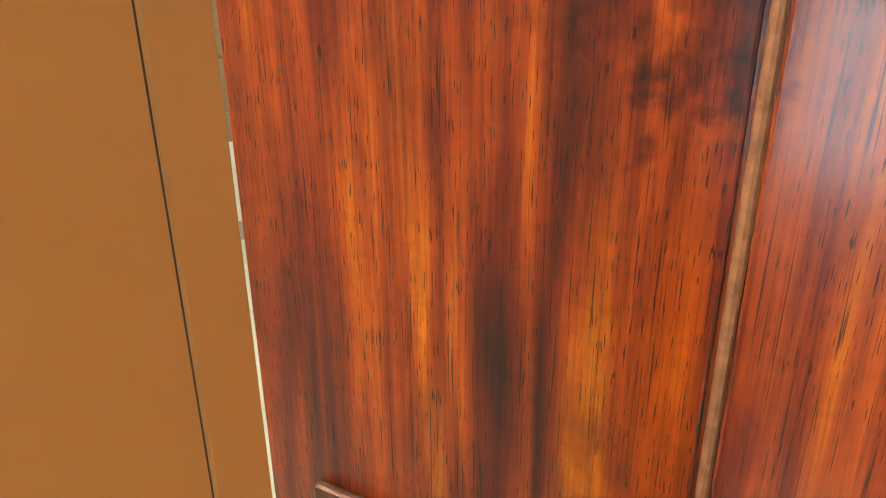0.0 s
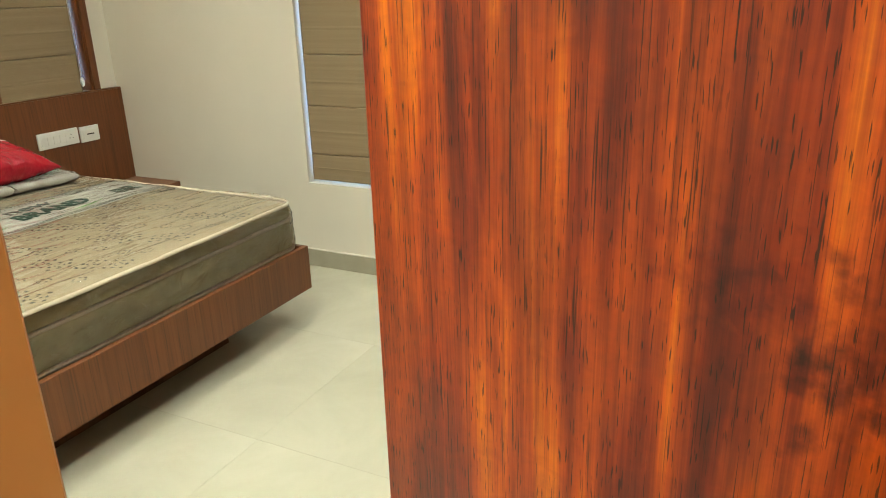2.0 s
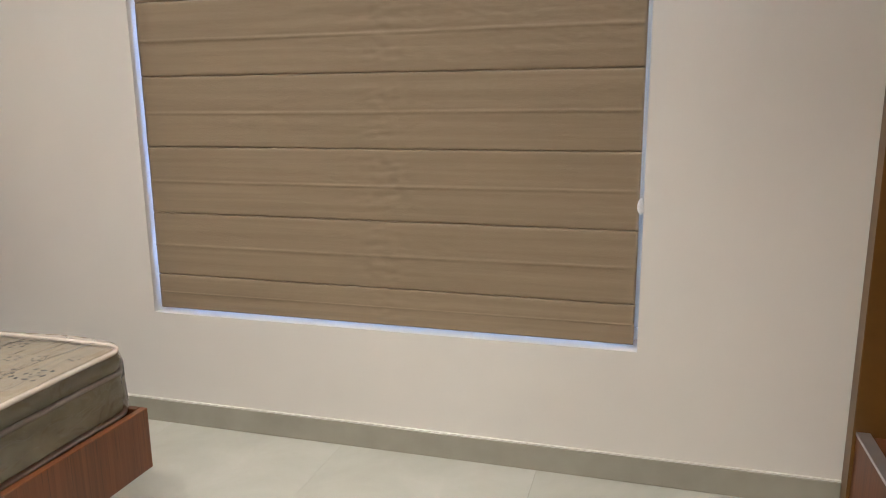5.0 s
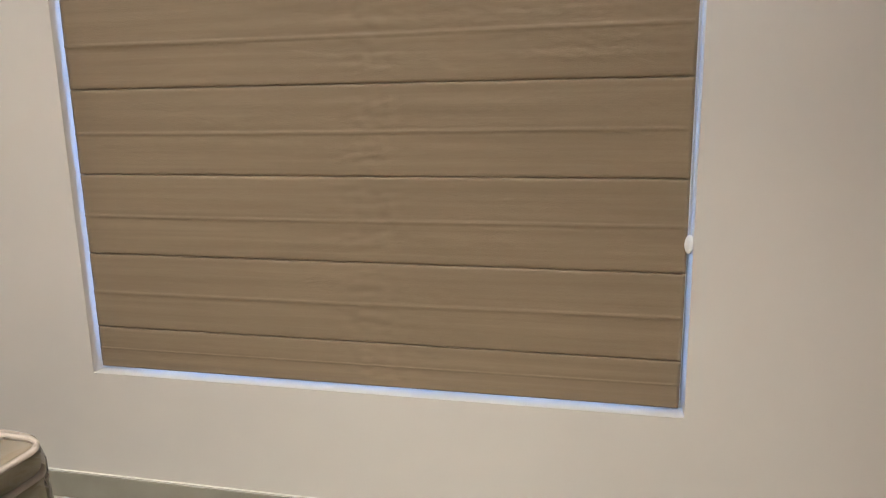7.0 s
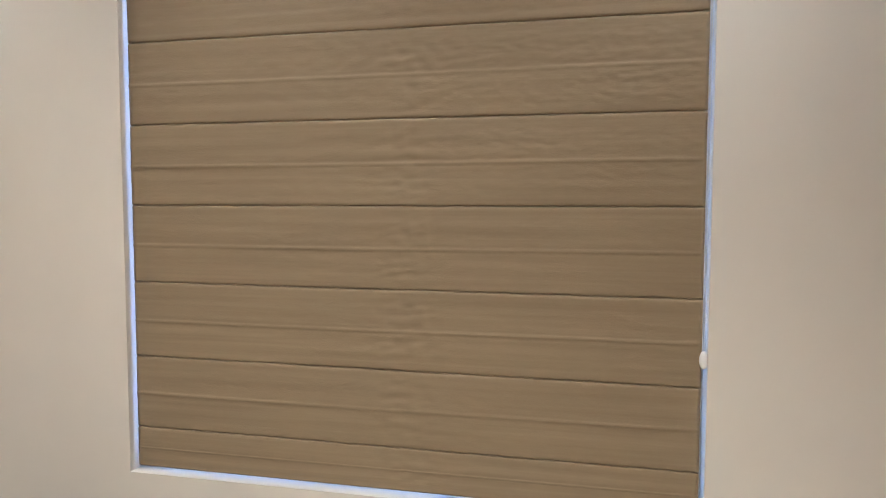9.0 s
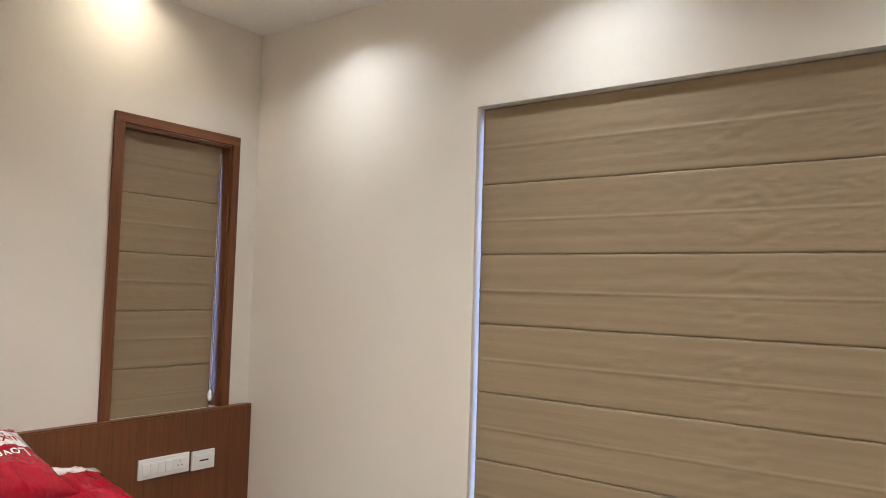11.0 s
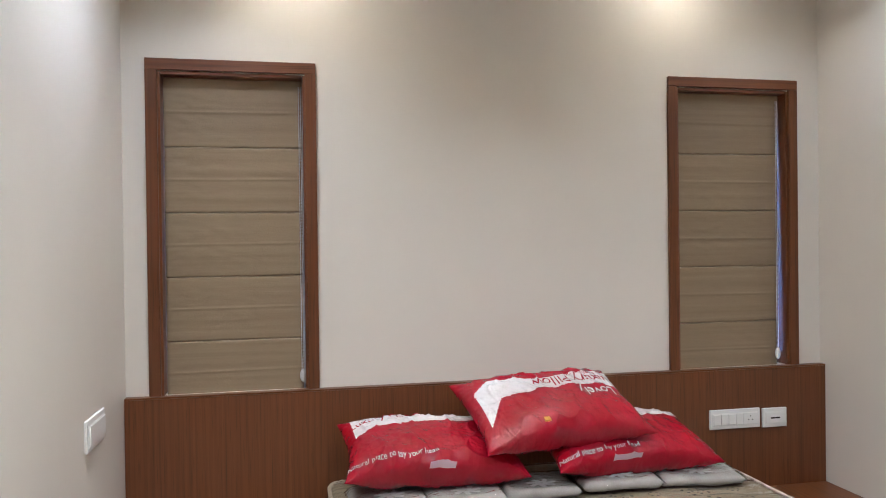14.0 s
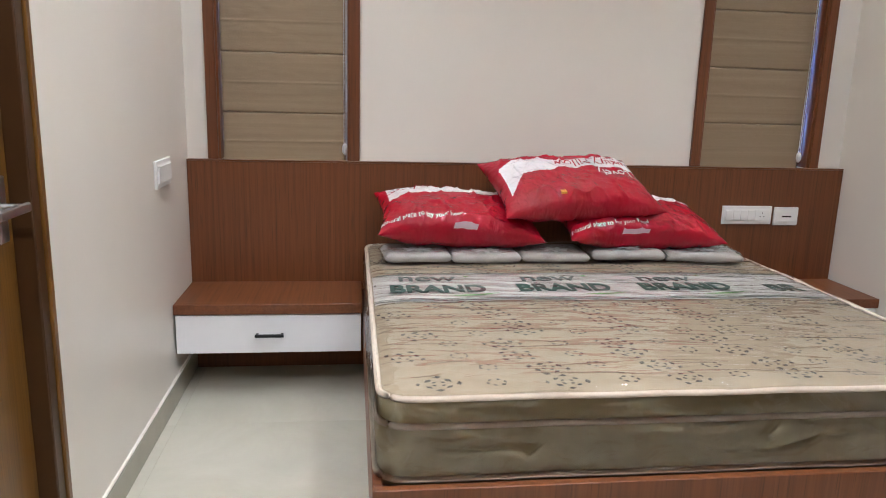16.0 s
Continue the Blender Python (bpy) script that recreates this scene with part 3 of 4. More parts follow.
def side_table(x0, x1, label):
    t = thing("side_table", label, "side table", ((x0 + x1) / 2, -0.19, 0), group="side tables")
    ox, oy = (x0 + x1) / 2, -0.19
    part("top", box(x0 - ox, x1 - ox, -0.385 - oy, -0.002 - oy, 0.380, 0.424, 0.002, 1), M["lamy"], t)
    part("body", box(x0 + 0.01 - ox, x1 - 0.01 - ox, -0.36 - oy, -0.002 - oy, 0.212, 0.379), M["lamwhite"], t, "white laminate drawer box")
    dr = part("drawer_front", box(x0 + 0.006 - ox, x1 - 0.006 - ox, -0.378 - oy, -0.361 - oy, 0.208, 0.376, 0.0015, 1), M["lamwhite"], t, "white laminate drawer front")
    bm = box(-0.06, 0.06, -0.408 - oy, -0.398 - oy, 0.284, 0.297, 0.002, 1)
    for s in (-0.052, 0.052):
        box(s - 0.005, s + 0.005, -0.398 - oy, -0.378 - oy, 0.286, 0.295, bm=bm)
    part("handle", bm, M["black"], dr, "slim black metal bar handle")
    return t


side_table(0.003, 0.785, "floating bedside table, teak top over white drawer")
side_table(2.565, W - 0.003, "floating bedside table, teak top over white drawer, beside the window wall")

MX0, MX1, MY0, MY1, MZ0, MZ1 = 0.806, 2.540, -1.775, -0.012, 0.352, 0.606
mat_ = thing("mattress", "plastic-wrapped beige floral mattress with olive border", "mattress", (0, 0, 0))


def mattress_top(x, y):
    return MZ1 + 0.010 * (1 - ((x - 1.673) / 0.87) ** 4) + 0.004 * noise.noise((x * 3.2, y * 6.5, 1)) + 0.003 * noise.noise((x * 9, y * 9, 4))


def rounded_path(x0, x1, y0, y1, r, n=6):
    pts = []
    for cx, cy, a0 in ((x1 - r, y1 - r, 0), (x0 + r, y1 - r, 90), (x0 + r, y0 + r, 180), (x1 - r, y0 + r, 270)):
        for k in range(n + 1):
            a = radians(a0 + 90 * k / n)
            pts.append((cx + r * math.cos(a), cy + r * math.sin(a)))
    return pts


def ring_wall(z_levels, outs, bulge_noise=0.004):
    bm = bmesh.new()
    rings = []
    for z, o in zip(z_levels, outs):
        base = rounded_path(MX0 - o, MX1 + o, MY0 - o, MY1 + o, 0.07, 8)
        dense = []
        for p, q in zip(base, base[1:] + base[:1]):
            m = max(1, int(math.dist(p, q) / 0.04))
            dense += [(p[0] + (q[0] - p[0]) * k / m, p[1] + (q[1] - p[1]) * k / m) for k in range(m)]
        rings.append(dense)
    n = min(len(r) for r in rings)
    vr = []
    for z, r in zip(z_levels, rings):
        vr.append([bm.verts.new((r[int(k * len(r) / n)][0], r[int(k * len(r) / n)][1], z + bulge_noise * noise.noise((r[int(k * len(r) / n)][0] * 5, r[int(k * len(r) / n)][1] * 5, z)))) for k in range(n)])
    for a, b in zip(vr, vr[1:]):
        for k in range(n):
            bm.faces.new((a[k], a[(k + 1) % n], b[(k + 1) % n], b[k]))
    return bm


part("border_lower", ring_wall([MZ0, MZ0 + 0.04, 0.45, 0.522, 0.528], [-0.008, 0.002, 0.006, 0.002, -0.004]), M["mside"], mat_, "olive border cloth", smooth=True)
part("border_upper", ring_wall([0.533, 0.542, 0.565, 0.588, 0.596], [-0.004, 0.003, 0.005, 0.001, -0.006]), M["mside"], mat_, "olive border cloth", smooth=True)
for z, o in ((0.392, 0.006), (0.5305, 0.004), (0.600, 0.000)):
    pts = rounded_path(MX0 - o, MX1 + o, MY0 - o, MY1 + o, 0.07, 8)
    dense = []
    for p, q in zip(pts, pts[1:] + pts[:1]):
        m = max(1, int(math.dist(p, q) / 0.03))
        dense += [(p[0] + (q[0] - p[0]) * k / m, p[1] + (q[1] - p[1]) * k / m) for k in range(m)]
    part("piping", tube([(x, y, z + 0.003 * noise.noise((x * 5, y * 5, z))) for x, y in dense + dense[:1]], 0.0085, 8), M["pipe"], mat_, "pale cord piping", smooth=True)


def sheet_on(x0, x1, y0, y1, lift, step=0.025, r=0.07, rough=0.0, seed=0):
    """A sheet that follows the mattress top, its corners rounded."""
    nx, ny = max(2, int((x1 - x0) / step)), max(2, int((y1 - y0) / step))
    bm = bmesh.new()
    g = []
    for j in range(ny + 1):
        row = []
        for i in range(nx + 1):
            x, y = x0 + (x1 - x0) * i / nx, y0 + (y1 - y0) * j / ny
            ex, ey = max(0, MX0 + r - x, x - MX1 + r) / r, max(0, MY0 + r - y, y - MY1 + r) / r
            q = math.hypot(ex, ey)
            if ex > 0 and ey > 0 and q > 1:
                x = (MX0 + r - ex / q * r) if x < 1.6 else (MX1 - r + ex / q * r)
                y = (MY0 + r - ey / q * r) if y < -0.9 else (MY1 - r + ey / q * r)
                q = 1
            z = mattress_top(x, y) - 0.012 * min(1, q) ** 3 + lift
            if rough:
                q1 = 1 - abs(noise.noise((x * 1.6 + 0.4 * y, y * 13 + 2.0 * x, 2)) * 2.6)
                q2 = 1 - abs(noise.noise((x * 4.5, y * 26 + 4 * x, 9)) * 2.6)
                z += rough * (max(0, q1 - 0.45) ** 1.5 * 2.0 + 0.6 * max(0, q2 - 0.5) ** 1.5 * max(0, noise.noise((x * 2, y * 2, 5)) + 0.4))
            row.append(bm.verts.new((x, y, z)))
        g.append(row)
    for j in range(ny):
        for i in range(nx):
            bm.faces.new((g[j][i], g[j][i + 1], g[j + 1][i + 1], g[j + 1][i]))
    return bm


part("top_panel", sheet_on(MX0 - 0.003, MX1 + 0.003, MY0 - 0.003, MY1 + 0.003, 0.0), M["mtop"], mat_, "beige quilted ticking", smooth=True)
# scattered flower clusters of small dark lozenges
vs, fs = [], []
rng = random.Random(5)


def lozenge(x, y, r, a):
    k = len(vs)
    for s in range(4):
        w = a + s * math.pi / 2
        rr = r * (1.25 if s % 2 else 0.8)
        px, py = x + rr * math.cos(w), y + rr * math.sin(w)
        vs.append((px, py, mattress_top(px, py) + 0.0022))
    fs.append((k, k + 1, k + 2, k + 3))


row = 0
y = MY0 + 0.055
while y < -0.30:
    x = MX0 + 0.075 + (0.07, 0.20, 0.0, 0.13)[row % 4]
    k = row
    while x < MX1 - 0.07:
        big = k % 2 == 0
        cx, cy = x + rng.uniform(-0.015, 0.015), y + rng.uniform(-0.012, 0.012)
        turn = rng.uniform(0, 1)
        n = 8 if big else 6
        for q in range(n):
            a = 2 * math.pi * q / n + turn
            rr = (1 + 0.45 * (q % 2)) if big else 1
            lozenge(cx + (0.036 if big else 0.023) * rr * math.cos(a), cy + (0.028 if big else 0.018) * rr * math.sin(a), (0.0095 if big else 0.0068) * rng.uniform(0.8, 1.1), a)
        if big:
            for q in range(4):
                a = 2 * math.pi * q / 4 + turn
                lozenge(cx + 0.016 * math.cos(a), cy + 0.013 * math.sin(a), 0.006, a)
        x += 0.16
        k += 1
    y += 0.094
    row += 1
me = bpy.data.meshes.new("flower_print")
me.from_pydata(vs, [], fs)
me.materials.append(M["print"])
fp = new("flower_print", me)
fp.parent = mat_
tagged(fp, "dark brown printed flower clusters", kind="stuff")
# printed band of the packing
BY = (-1.015, -0.63)
part("printed_band", sheet_on(MX0 + 0.012, MX1 - 0.012, BY[0], BY[1], 0.004), M["band"], mat_, "white printed band with green lines", smooth=True)
for yy in (BY[0] + 0.012, BY[0] + 0.028, BY[1] - 0.028, BY[1] - 0.012):
    part("green_line", sheet_on(MX0 + 0.014, MX1 - 0.014, yy - 0.003, yy + 0.003, 0.0062, 0.02), M["green"], mat_)
for k in range(4):
    cx = 1.05 + 0.47 * k
    words("lettering", "BRAND" if k < 3 else "BR", 0.132, pose(cx if k < 3 else cx - 0.07, -0.868, mattress_top(cx, -0.86) + 0.0085), M["green"], mat_, 0.80, 0.0008, 0.004)
    if k < 3:
        words("lettering", "new", 0.125, pose(cx - 0.03, -0.730, mattress_top(cx, -0.72) + 0.0085), M["grey"], mat_, 1.05, 0.0008, 0.0012)
        sw = bmesh.new()
        ring = []
        for q in range(13):
            x = cx + 0.03 + 0.19 * q / 12
            y, w = -0.962 + 0.035 * (q / 12) ** 2, 0.007 * math.sin(math.pi * q / 12) + 0.0006
            ring.append([sw.verts.new((x, y + h * w, mattress_top(x, y) + 0.0085)) for h in (-1, 1)])
        for p, q in zip(ring, ring[1:]):
            sw.faces.new((p[0], q[0], q[1], p[1]))
        part("swoosh", sw, M["leafgreen"], mat_, "light green printed swoosh")
        st = bmesh.new()
        x, y = cx + 0.125, -0.700
        st.faces.new([st.verts.new((x + r * math.cos(a), y + r * math.sin(a), mattress_top(x, y) + 0.0085)) for r, a in ((0.016 if q % 2 else 0.007, q * math.pi / 5 + 0.31) for q in range(10))])
        part("star", st, M["leafgreen"], mat_, "small light green printed star")
part("wrapping", sheet_on(MX0 - 0.004, MX1 + 0.004, MY0 - 0.004, MY1 + 0.002, 0.007, 0.008, rough=0.0045), M["film"], mat_, "clear crinkled packing film", smooth=True)
wr = ring_wall([MZ0 + 0.005, 0.43, 0.50, 0.56, 0.612], [0.012, 0.016, 0.013, 0.013, 0.002], 0.012)
part("wrapping", wr, M["filmside"], mat_, "clear crinkled packing film", smooth=True)


# ---- pillows and packets ----
def pillow(name, label, at, size, tilt, rz, band, lines, patch=None):
    """A plump pillow in a printed bag: two bellied faces meeting in a crimped seam."""
    lx, ly, th = size
    p = thing(name, label, "pillow", (0, 0, 0), group="packed pillows")
    p.matrix_world = pose(*at, *tilt[:2], rz)
    nx, ny = 150, 100
    bm = bmesh.new()
    sd = at[0] * 7

    def surf(u, v, s):
        c = (max(0, 1 - abs(u) ** 3.2) * max(0, 1 - abs(v) ** 3.2)) ** 0.55
        pin = 1 - 0.15 * (1 - abs(u) ** 2) * abs(v) ** 5
        x = u * lx / 2 * (1 - 0.09 * (1 - v * v) * abs(u) ** 5)
        y = v * ly / 2 * pin
        w = noise.noise((u * 3.3 + sd, v * 2.5, s)) * 0.012 + noise.noise((u * 7 + sd, v * 5, s * 3)) * 0.004
        cr = max(0, 1 - abs(noise.noise((u * 3.6 + v * 0.8 + sd, v * 1.5 - 0.5 * u, s * 5))) * 4.5) ** 2
        cr2 = max(0, 1 - abs(noise.noise((u * 9 + sd, v * 8 + 2 * u, s * 2))) * 4) ** 2
        w += 0.012 * cr * (0.4 + abs(v)) + 0.0035 * cr2 - 0.004
        edge = (max(abs(u), abs(v))) ** 8
        return (x, y, s * th / 2 * c + w * c + edge * 0.005 * noise.noise((u * 14, v * 14, sd)))

    sides = []
    for s in (1, -1):
        g = [[bm.verts.new(surf(2 * i / nx - 1, 2 * j / ny - 1, s)) for i in range(nx + 1)] for j in range(ny + 1)]
        for j in range(ny):
            for i in range(nx):
                f = bm.faces.new((g[j][i], g[j][i + 1], g[j + 1][i + 1], g[j + 1][i]) if s > 0 else (g[j][i], g[j + 1][i], g[j + 1][i + 1], g[j][i + 1]))
                u, v = (2 * i + 1) / nx - 1, (2 * j + 1) / ny - 1
                f.material_index = 1 if s > 0 and band(u, v) else 0
    bmesh.ops.remove_doubles(bm, verts=bm.verts[:], dist=0.004)
    part("bag", bm, [M["red"], M["wfilm"]], p, smooth=True)
    if patch:
        u0, u1, v0, v1 = patch
        pb = bmesh.new()
        g = [[pb.verts.new(Vector(surf(u0 + (u1 - u0) * (i / 12 + 0.06 * j / 5), v0 + (v1 - v0) * j / 5, 1)) + Vector((0, 0, 0.003))) for i in range(13)] for j in range(6)]
        for r0, r1 in zip(g, g[1:]):
            for i in range(12):
                pb.faces.new((r0[i], r0[i + 1], r1[i + 1], r1[i]))
        part("paper_label", pb, M["paper"], p, "pale label under the film", smooth=True)
    for text, u, v, sz, turn, mat in lines:
        lab = words("lettering", text, sz, pose(0, 0, 0, 0, 0, turn), mat, p, 1.0, 0.0)
        for vert in lab.data.vertices:
            q = vert.co
            vert.co = Vector(surf(u + q.x / (lx / 2), v + q.y / (ly / 2) * 1.15, 1)) + Vector((0, 0, 0.004))
    return p


WT, RD = M["wfilm"], M["red"]
swoosh = lambda u, v: 0.36 + 0.09 * math.sin(2.2 * u + 0.6) - 0.9 * max(0, -u - 0.6) < v < 0.90 and u > -0.88
across = lambda u, v: 0.08 + 0.06 * math.sin(2.2 * u + 0.6) - 2.2 * max(0, -u - 0.62) < v < 0.62 - 0.16 * math.cos(2.4 * u) - 1.6 * max(0, -u - 0.66) and u > -0.90
swoosh2 = lambda u, v: 0.25 + 0.25 * u < v < 0.9 and u > -0.85
tag = "Natural place to lay your head"
pillow("pillow", "red plastic-packed pillow with white swoosh", (1.200, -0.258, 0.780), (0.72, 0.41, 0.18), (17, 3, 0), 2, swoosh, [(tag, -0.50, -0.70, 0.029, 4, WT), ("Luxury Pillow", -0.50, 0.60, 0.055, 8, RD)], (-0.12, 0.16, -0.96, -0.86))
pillow("pillow", "red plastic-packed pillow with white swoosh", (2.01, -0.258, 0.766), (0.74, 0.41, 0.16), (16, 2, 0), 5, swoosh2, [(tag, -0.50, -0.74, 0.030, 4, WT)], (-0.36, -0.02, -0.97, -0.89))
top_pillow = pillow("pillow", "red plastic-packed pillow lying across two others", (1.700, -0.265, 0.918), (0.74, 0.46, 0.18), (23, -1, 0), 8, across, [("Luxury Pillow", 0.34, 0.30, 0.070, 180, RD), ("Lovely", 0.52, -0.08, 0.066, 180, WT), ("a natural pillow", 0.42, 0.48, 0.032, 180, RD)])
part("sticker", box(-0.115, -0.090, -0.163, -0.138, 0.066, 0.0775, 0.001, 1), M["orange"], top_pillow, "small orange sticker")


def packet(x0, x1, y0, y1, z, rz, k):
    t = thing("fabric_packet", "clear packet of folded grey damask cloth", "packet", ((x0 + x1) / 2, (y0 + y1) / 2, z), group="cloth packets", rz=rz)
    a, b = (x1 - x0) / 2, (y1 - y0) / 2
    bm = bmesh.new()
    n = 18
    for s in (1, -1):
        g = []
        for j in range(n + 1):
            r = []
            for i in range(n + 1):
                u, v = 2 * i / n - 1, 2 * j / n - 1
                c = (max(0, 1 - abs(u) ** 14) * max(0, 1 - abs(v) ** 14)) ** 0.45
                r.append(bm.verts.new((u * a, v * b, 0.021 + s * 0.020 * c + 0.006 * noise.noise((u * 2 + k, v * 2, s)) * c)))
            g.append(r)
        for j in range(n):
            for i in range(n):
                bm.faces.new((g[j][i], g[j][i + 1], g[j + 1][i + 1], g[j + 1][i]) if s > 0 else (g[j][i], g[j + 1][i], g[j + 1][i + 1], g[j][i + 1]))
    bmesh.ops.remove_doubles(bm, verts=bm.verts[:], dist=0.002)
    part("cloth", bm, M["pack"], t, smooth=True)
    mb = bmesh.new()
    for j in range(3):
        for s in range(7):
            w = 2 * math.pi * s / 7
            rr = 0.018 + 0.016 * j
            bmesh.ops.create_circle(mb, cap_ends=True, segments=8, radius=0.011, matrix=Matrix.Translation((rr * math.cos(w + j), 0.75 * rr * math.sin(w + j) - 0.058, 0.0505)))
    part("motif", mb, M["motif"], t, "pale damask medallion")
    fb = bmesh.new()
    g = []
    for j in range(n + 1):
        r = []
        for i in range(n + 1):
            u, v = 2 * i / n - 1, 2 * j / n - 1
            c = (max(0, 1 - abs(u) ** 8) * max(0, 1 - abs(v) ** 8)) ** 0.4
            r.append(fb.verts.new((u * (a + 0.008), v * (b + 0.008), 0.018 + 0.030 * c + 0.005 * noise.noise((u * 4 + k, v * 6, 3)))))
        g.append(r)
    for j in range(n):
        for i in range(n):
            fb.faces.new((g[j][i], g[j][i + 1], g[j + 1][i + 1], g[j + 1][i]))
    part("wrapper", fb, M["film2"], t, "clear glossy wrapper", smooth=True)
    return t


PZ = MZ1 + 0.014
for k, (x0, x1, y0, y1, rz) in enumerate(((0.868, 1.155, -0.47, -0.25, 3), (1.150, 1.452, -0.485, -0.265, 1), (1.455, 1.755, -0.475, -0.25, -2), (1.765, 2.095, -0.475, -0.245, -3), (2.10, 2.455, -0.475, -0.245, -7))):
    packet(x0, x1, y0, y1, PZ + (0.010 if k == 3 else 0.0), rz, k)


# ---- switches ----
def switch_plate(name, label, w, h, mods, at, rx=0, rz=0):
    """A moulded plate with rocker modules; faces -y before it is turned."""
    t = thing(name, label, "switch", at, rz=rz)
    part("plate", box(-w / 2, w / 2, -0.011, 0.0, -h / 2, h / 2, 0.004, 2), M["white"], t)
    part("bezel", box(-w / 2 + 0.012, w / 2 - 0.012, -0.0135, -0.0112, -h / 2 + 0.017, h / 2 - 0.017, 0.001, 1), M["white"], t)
    n = sum(m for m, _ in mods)
    step = (w - 0.03) / n
    x = -w / 2 + 0.015
    for m, kind in mods:
        if kind == "rocker":
            r = part("rocker", box(x + 0.0012, x + m * step - 0.0012, -0.0175, -0.0137, -h / 2 + 0.021, h / 2 - 0.021, 0.0015, 1), M["white"], t)
        elif kind == "socket":
            r = part("socket", box(x + 0.001, x + m * step - 0.001, -0.0160, -0.0137, -h / 2 + 0.019, h / 2 - 0.019, 0.001, 1), M["white"], t)
            for hx, hz in ((0, 0.012), (-0.010, -0.006), (0.010, -0.006)):
                part("pin_hole", disc((x + m * step / 2 + hx, -0.0163, hz), 0.0028, 0.001, 12, "y"), M["dark"], r)
        elif kind == "slot":
            r = part("outlet", box(x + 0.001, x + m * step - 0.001, -0.0160, -0.0137, -h / 2 + 0.021, h / 2 - 0.021, 0.001, 1), M["white"], t)
            part("port", box(x + m * step * 0.25, x + m * step * 0.75, -0.0166, -0.0160, -0.004, 0.003), M["dark"], r)
        x += m * step
    return t


switch_plate("switch_plate", "long white modular switch plate with socket", 0.262, 0.092, [(1, "rocker"), (1, "rocker"), (1, "rocker"), (1, "rocker"), (2, "socket")], (2.703, -0.0005, 0.757))
switch_plate("switch_plate", "small white modular plate with data port", 0.13, 0.092, [(1, "slot")], (2.912, -0.0005, 0.752))
switch_plate("wall_switch", "small white wall switch plate with rocker", 0.22, 0.108, [(1, "rocker")], (0.0005, -0.44, 0.980), rz=90)

# ---- bathroom door in the left wall ----
bd = tagged(new("door_2"), "closed dark wooden door in a varnished frame", "door", kind="structure")
y0, y1 = BATH_Y
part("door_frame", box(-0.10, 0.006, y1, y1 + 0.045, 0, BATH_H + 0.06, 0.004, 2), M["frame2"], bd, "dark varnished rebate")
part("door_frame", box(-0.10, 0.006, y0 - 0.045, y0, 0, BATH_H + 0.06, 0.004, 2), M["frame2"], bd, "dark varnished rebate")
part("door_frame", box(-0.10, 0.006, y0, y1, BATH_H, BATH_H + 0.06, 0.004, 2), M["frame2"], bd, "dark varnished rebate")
part("architrave", box(-0.10, 0.012, y1 + 0.0455, y1 + 0.0695, 0, BATH_H + 0.06, 0.003, 2), M["gold"], bd, "golden-brown varnished edge strip")
part("architrave", box(0.0005, 0.012, y0 - 0.0695, y0 - 0.0455, 0, BATH_H + 0.06, 0.003, 2), M["gold"], bd, "golden-brown varnished edge strip")
lf = part("leaf", box(-0.075, -0.04, y0 + 0.003, y1 - 0.003, 0.005, BATH_H - 0.003, 0.002, 1), M["leaf3"], bd, "ochre-brown door leaf")
for z0, z1 in ((0.15, 0.62), (0.75, 1.45), (1.57, 1.98)):
    part("panel", box(-0.045, -0.036, y0 + 0.14, y1 - 0.14, z0, z1, 0.004, 1), M["leaf3"], lf)
hp = part("lever_handle", box(-0.0405, -0.030, y1 - 0.085, y1 - 0.040, 0.96, 1.11, 0.003, 2), M["steel"], lf, "brushed steel lever handle on a plate")
part("lever", box(0.012, 0.024, y1 - 0.19, y1 - 0.045, 1.030, 1.052, 0.004, 2), M["steel"], hp)
part("neck", tube([(-0.034, y1 - 0.062, 1.041), (0.013, y1 - 0.062, 1.041)], 0.009, 12), M["steel"], hp)

# ---- entrance: frame and open leaf ----
ed = tagged(new("door_1"), "open polished wooden door in a brown painted frame", "door", kind="structure")
JY = DOOR_Y[1]
part("jamb", box(-0.13, -0.0105, JY, JY + 0.055, 0, DOOR_H + 0.05, 0.0005, 1), M["jamb"], ed, "brown painted jamb")
# dark strip filling the gap, its shade put in as colour
part("groove", box(-0.0106, -0.0084, JY + 0.0012, JY + 0.05, 0, DOOR_H + 0.05), M["dark"], ed)
part("jamb_rebate", box(-0.0085, 0.0122, JY + 0.0006, JY + 0.055, 0, DOOR_H + 0.05, 0.0006, 1), M["jamb"], ed, "brown painted rebate")
part("jamb", box(-0.13, 0.0195, DOOR_Y[0] - 0.06, DOOR_Y[0] - 0.02, 0, DOOR_H + 0.05, 0.0015, 1), M["jamb"], ed, "brown painted jamb")
part("head_jamb", box(-0.13, 0.0195, DOOR_Y[0] - 0.02, JY, DOOR_H, DOOR_H + 0.05, 0.0015, 1), M["jamb"], ed, "brown painted head")
E_, G_ = Vector((0.3835, -3.5642, 0)), Vector((0.2720, -3.8979, 0))
along = (G_ - E_).normalized()          # from the free edge to the hinge
face = Vector((along.y, -along.x, 0))   # towards the hall
if face.x > 0:
    face = -face
leafm = Matrix((along, -face, Vector((0, 0, 1)))).transposed().to_4x4()
leafm.translation = E_ - face * 0.0
GR = (G_ - E_).length
LEN = 0.82


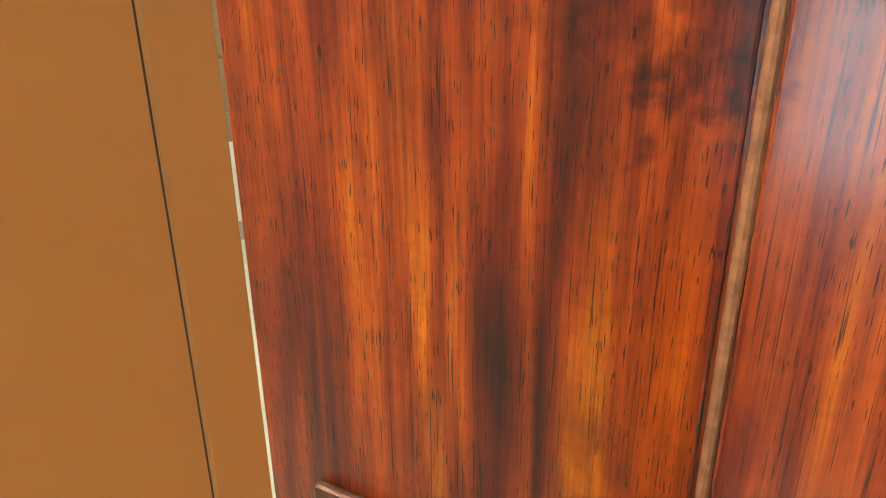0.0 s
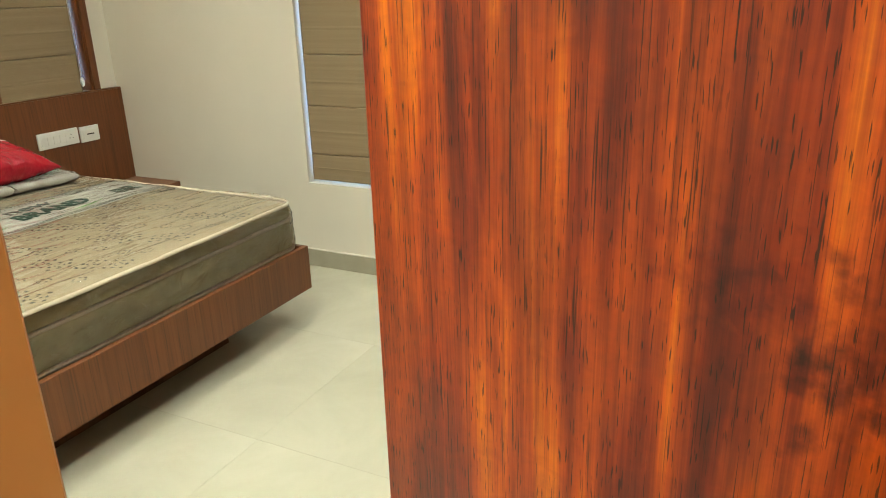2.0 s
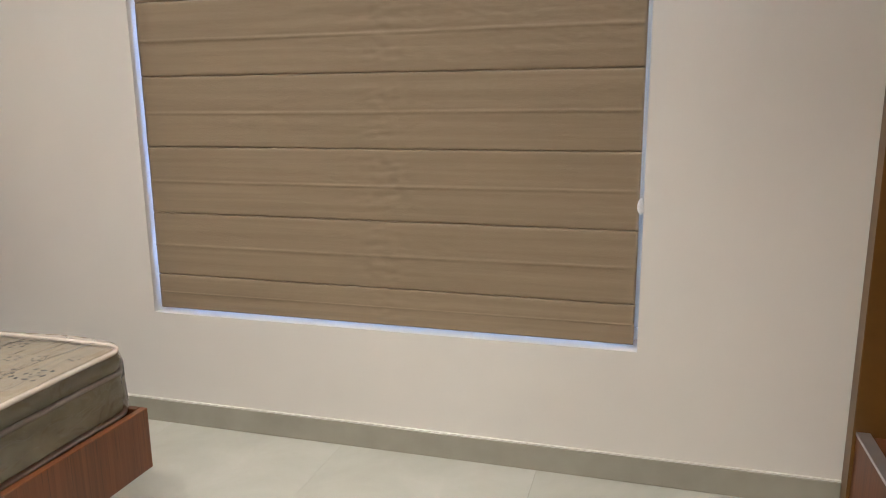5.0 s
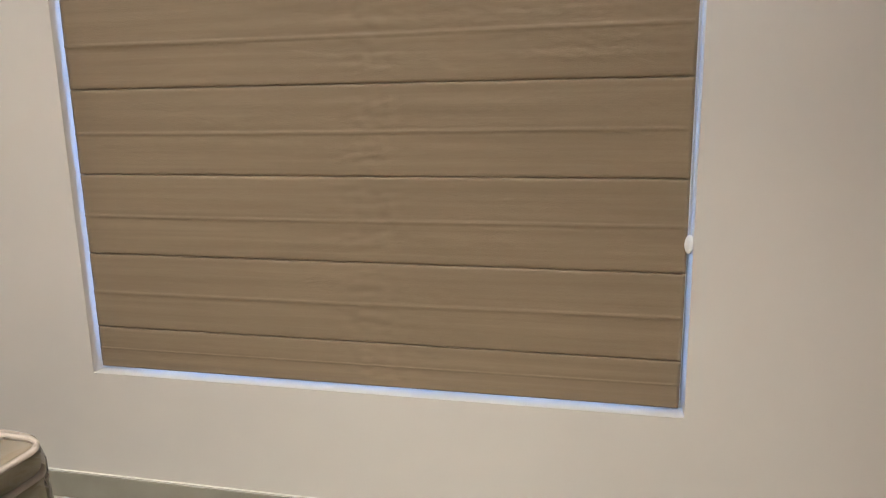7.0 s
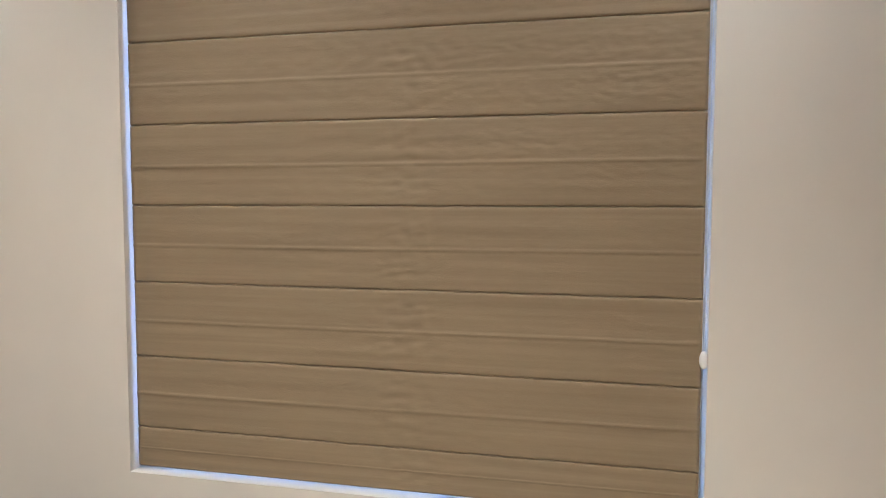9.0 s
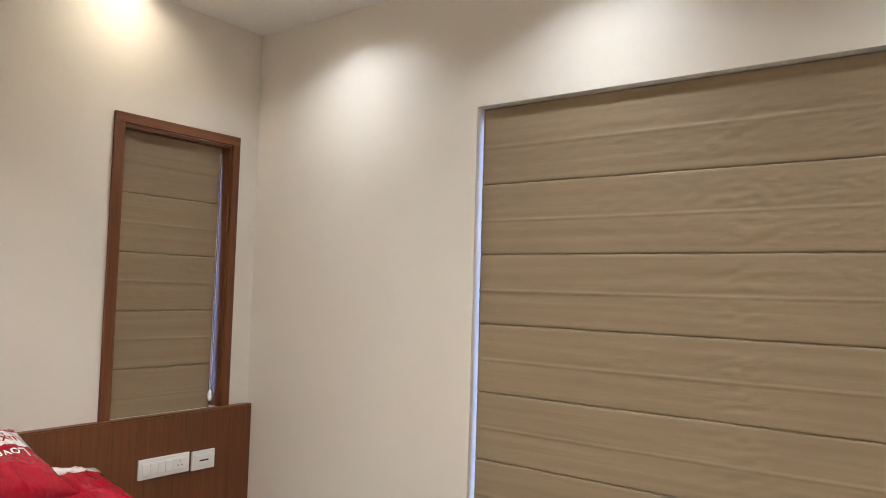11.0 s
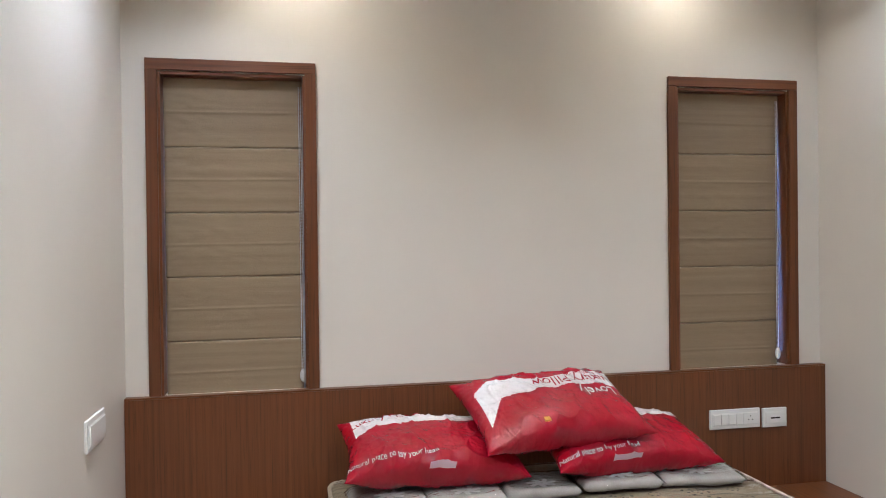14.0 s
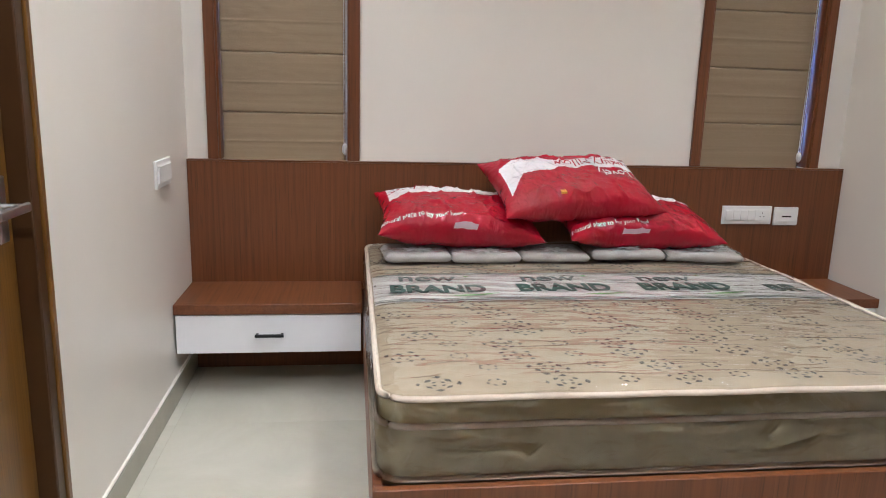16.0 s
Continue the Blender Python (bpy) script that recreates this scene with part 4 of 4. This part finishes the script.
lo = part("leaf", box(0.0, GR - 0.0055, 0.0, 0.038, 0.006, 2.09, 0.002, 2), M["doorwood"], ed, "polished reddish hardwood leaf")
lo.matrix_world = leafm
part("leaf_panel", box(GR + 0.0055, LEN, 0.0, 0.038, 0.006, 2.09, 0.002, 2), M["doorwood"], lo, "polished reddish hardwood panel")
part("leaf_core", box(GR - 0.0056, GR + 0.0056, 0.005, 0.031, 0.006, 2.09), M["doorwood"], lo)
part("bead", tube([(GR + 0.0008, 0.0042, 0.008), (GR + 0.0008, 0.0042, 2.088)], 0.0042, 10), M["bead"], lo, "worn pale bead in the groove")
lh = part("lever_handle", box(0.055, 0.150, -0.012, 0.0, 0.76, 0.985, 0.004, 2), M["bronze"], lo, "brown metal lever handle on a plate")
part("lever", tube([(0.09, -0.005, 0.87), (0.09, -0.05, 0.87), (0.098, -0.054, 0.87), (0.21, -0.054, 0.87)], 0.009, 10), M["bronze"], lh)

# ---- wardrobe at the foot of the room ----
wd = thing("wardrobe", "teak-laminate sliding wardrobe with aluminium track", "wardrobe", (0, 0, 0))
part("side_board", box(W - 0.075, W - 0.003, FOOT + 0.005, -4.05, 0, 2.6, 0.002, 1), M["gold"], wd)
part("side_board", box(0.75, 0.79, FOOT + 0.005, -4.05, 0, 2.6, 0.002, 1), M["lam"], wd)
part("base_panel", box(0.79, W - 0.075, FOOT + 0.005, -4.06, 0, 0.305, 0.002, 1), M["lam"], wd)
part("track", box(0.79, W - 0.075, -4.10, -4.058, 0.306, 0.318, 0.001, 1), M["alu"], wd, "aluminium sliding track")
for a, b, d in ((0.79, 2.0, -4.13), (1.95, W - 0.077, -4.17)):
    dp = part("sliding_door", box(a, b, d - 0.025, d, 0.32, 2.55, 0.002, 1), M["lam"], wd)
part("top_board", box(0.79, W - 0.075, FOOT + 0.005, -4.06, 2.55, 2.6, 0.002, 1), M["lam"], wd)

# ---- ceiling spots and added fill lamps ----
for x, y, z, watts, col in SPOTS:
    t = thing("downlight", "small round recessed ceiling downlight, some added as unseen fill", "downlight", (x, y, z), group="ceiling downlights")
    ring = bmesh.new()
    bmesh.ops.create_cone(ring, cap_ends=False, segments=32, radius1=0.055, radius2=0.042, depth=0.006, matrix=Matrix.Translation((0, 0, -0.004)))
    part("trim_ring", ring, M["white"], t, smooth=True)
    part("lens", disc((0, 0, -0.002), 0.041, 0.003), M["lamp"], t, "glowing diffuser")
    la = bpy.data.lights.new("downlight_lamp", "AREA")
    la.shape, la.size, la.energy, la.color, la.spread = "DISK", 0.08, watts, col, radians(130)
    lo_ = new("downlight_lamp", la)
    lo_.matrix_world = pose(x, y, z - 0.012)

# ---- floor tiles ----
fl = structure("floor", box(-2.2, W + 0.1, -5.6, BACK + 0.1, -0.06, -0.004), M["grout"], "floor of large polished cream tiles", "floor")
tile_bm = box(0, 0.7992, 0, 0.7992, -0.004, 0.0)
tile_me = bpy.data.meshes.new("tile")
tile_bm.to_mesh(tile_me)
tile_bm.free()
tile_me.materials.append(M["tile"])
for i in range(-3, 4):
    for j in range(-7, 1):
        o = new("tile", tile_me)
        o.parent = fl
        o.location = (i * 0.8 + 0.05, j * 0.8 - 0.62, 0)
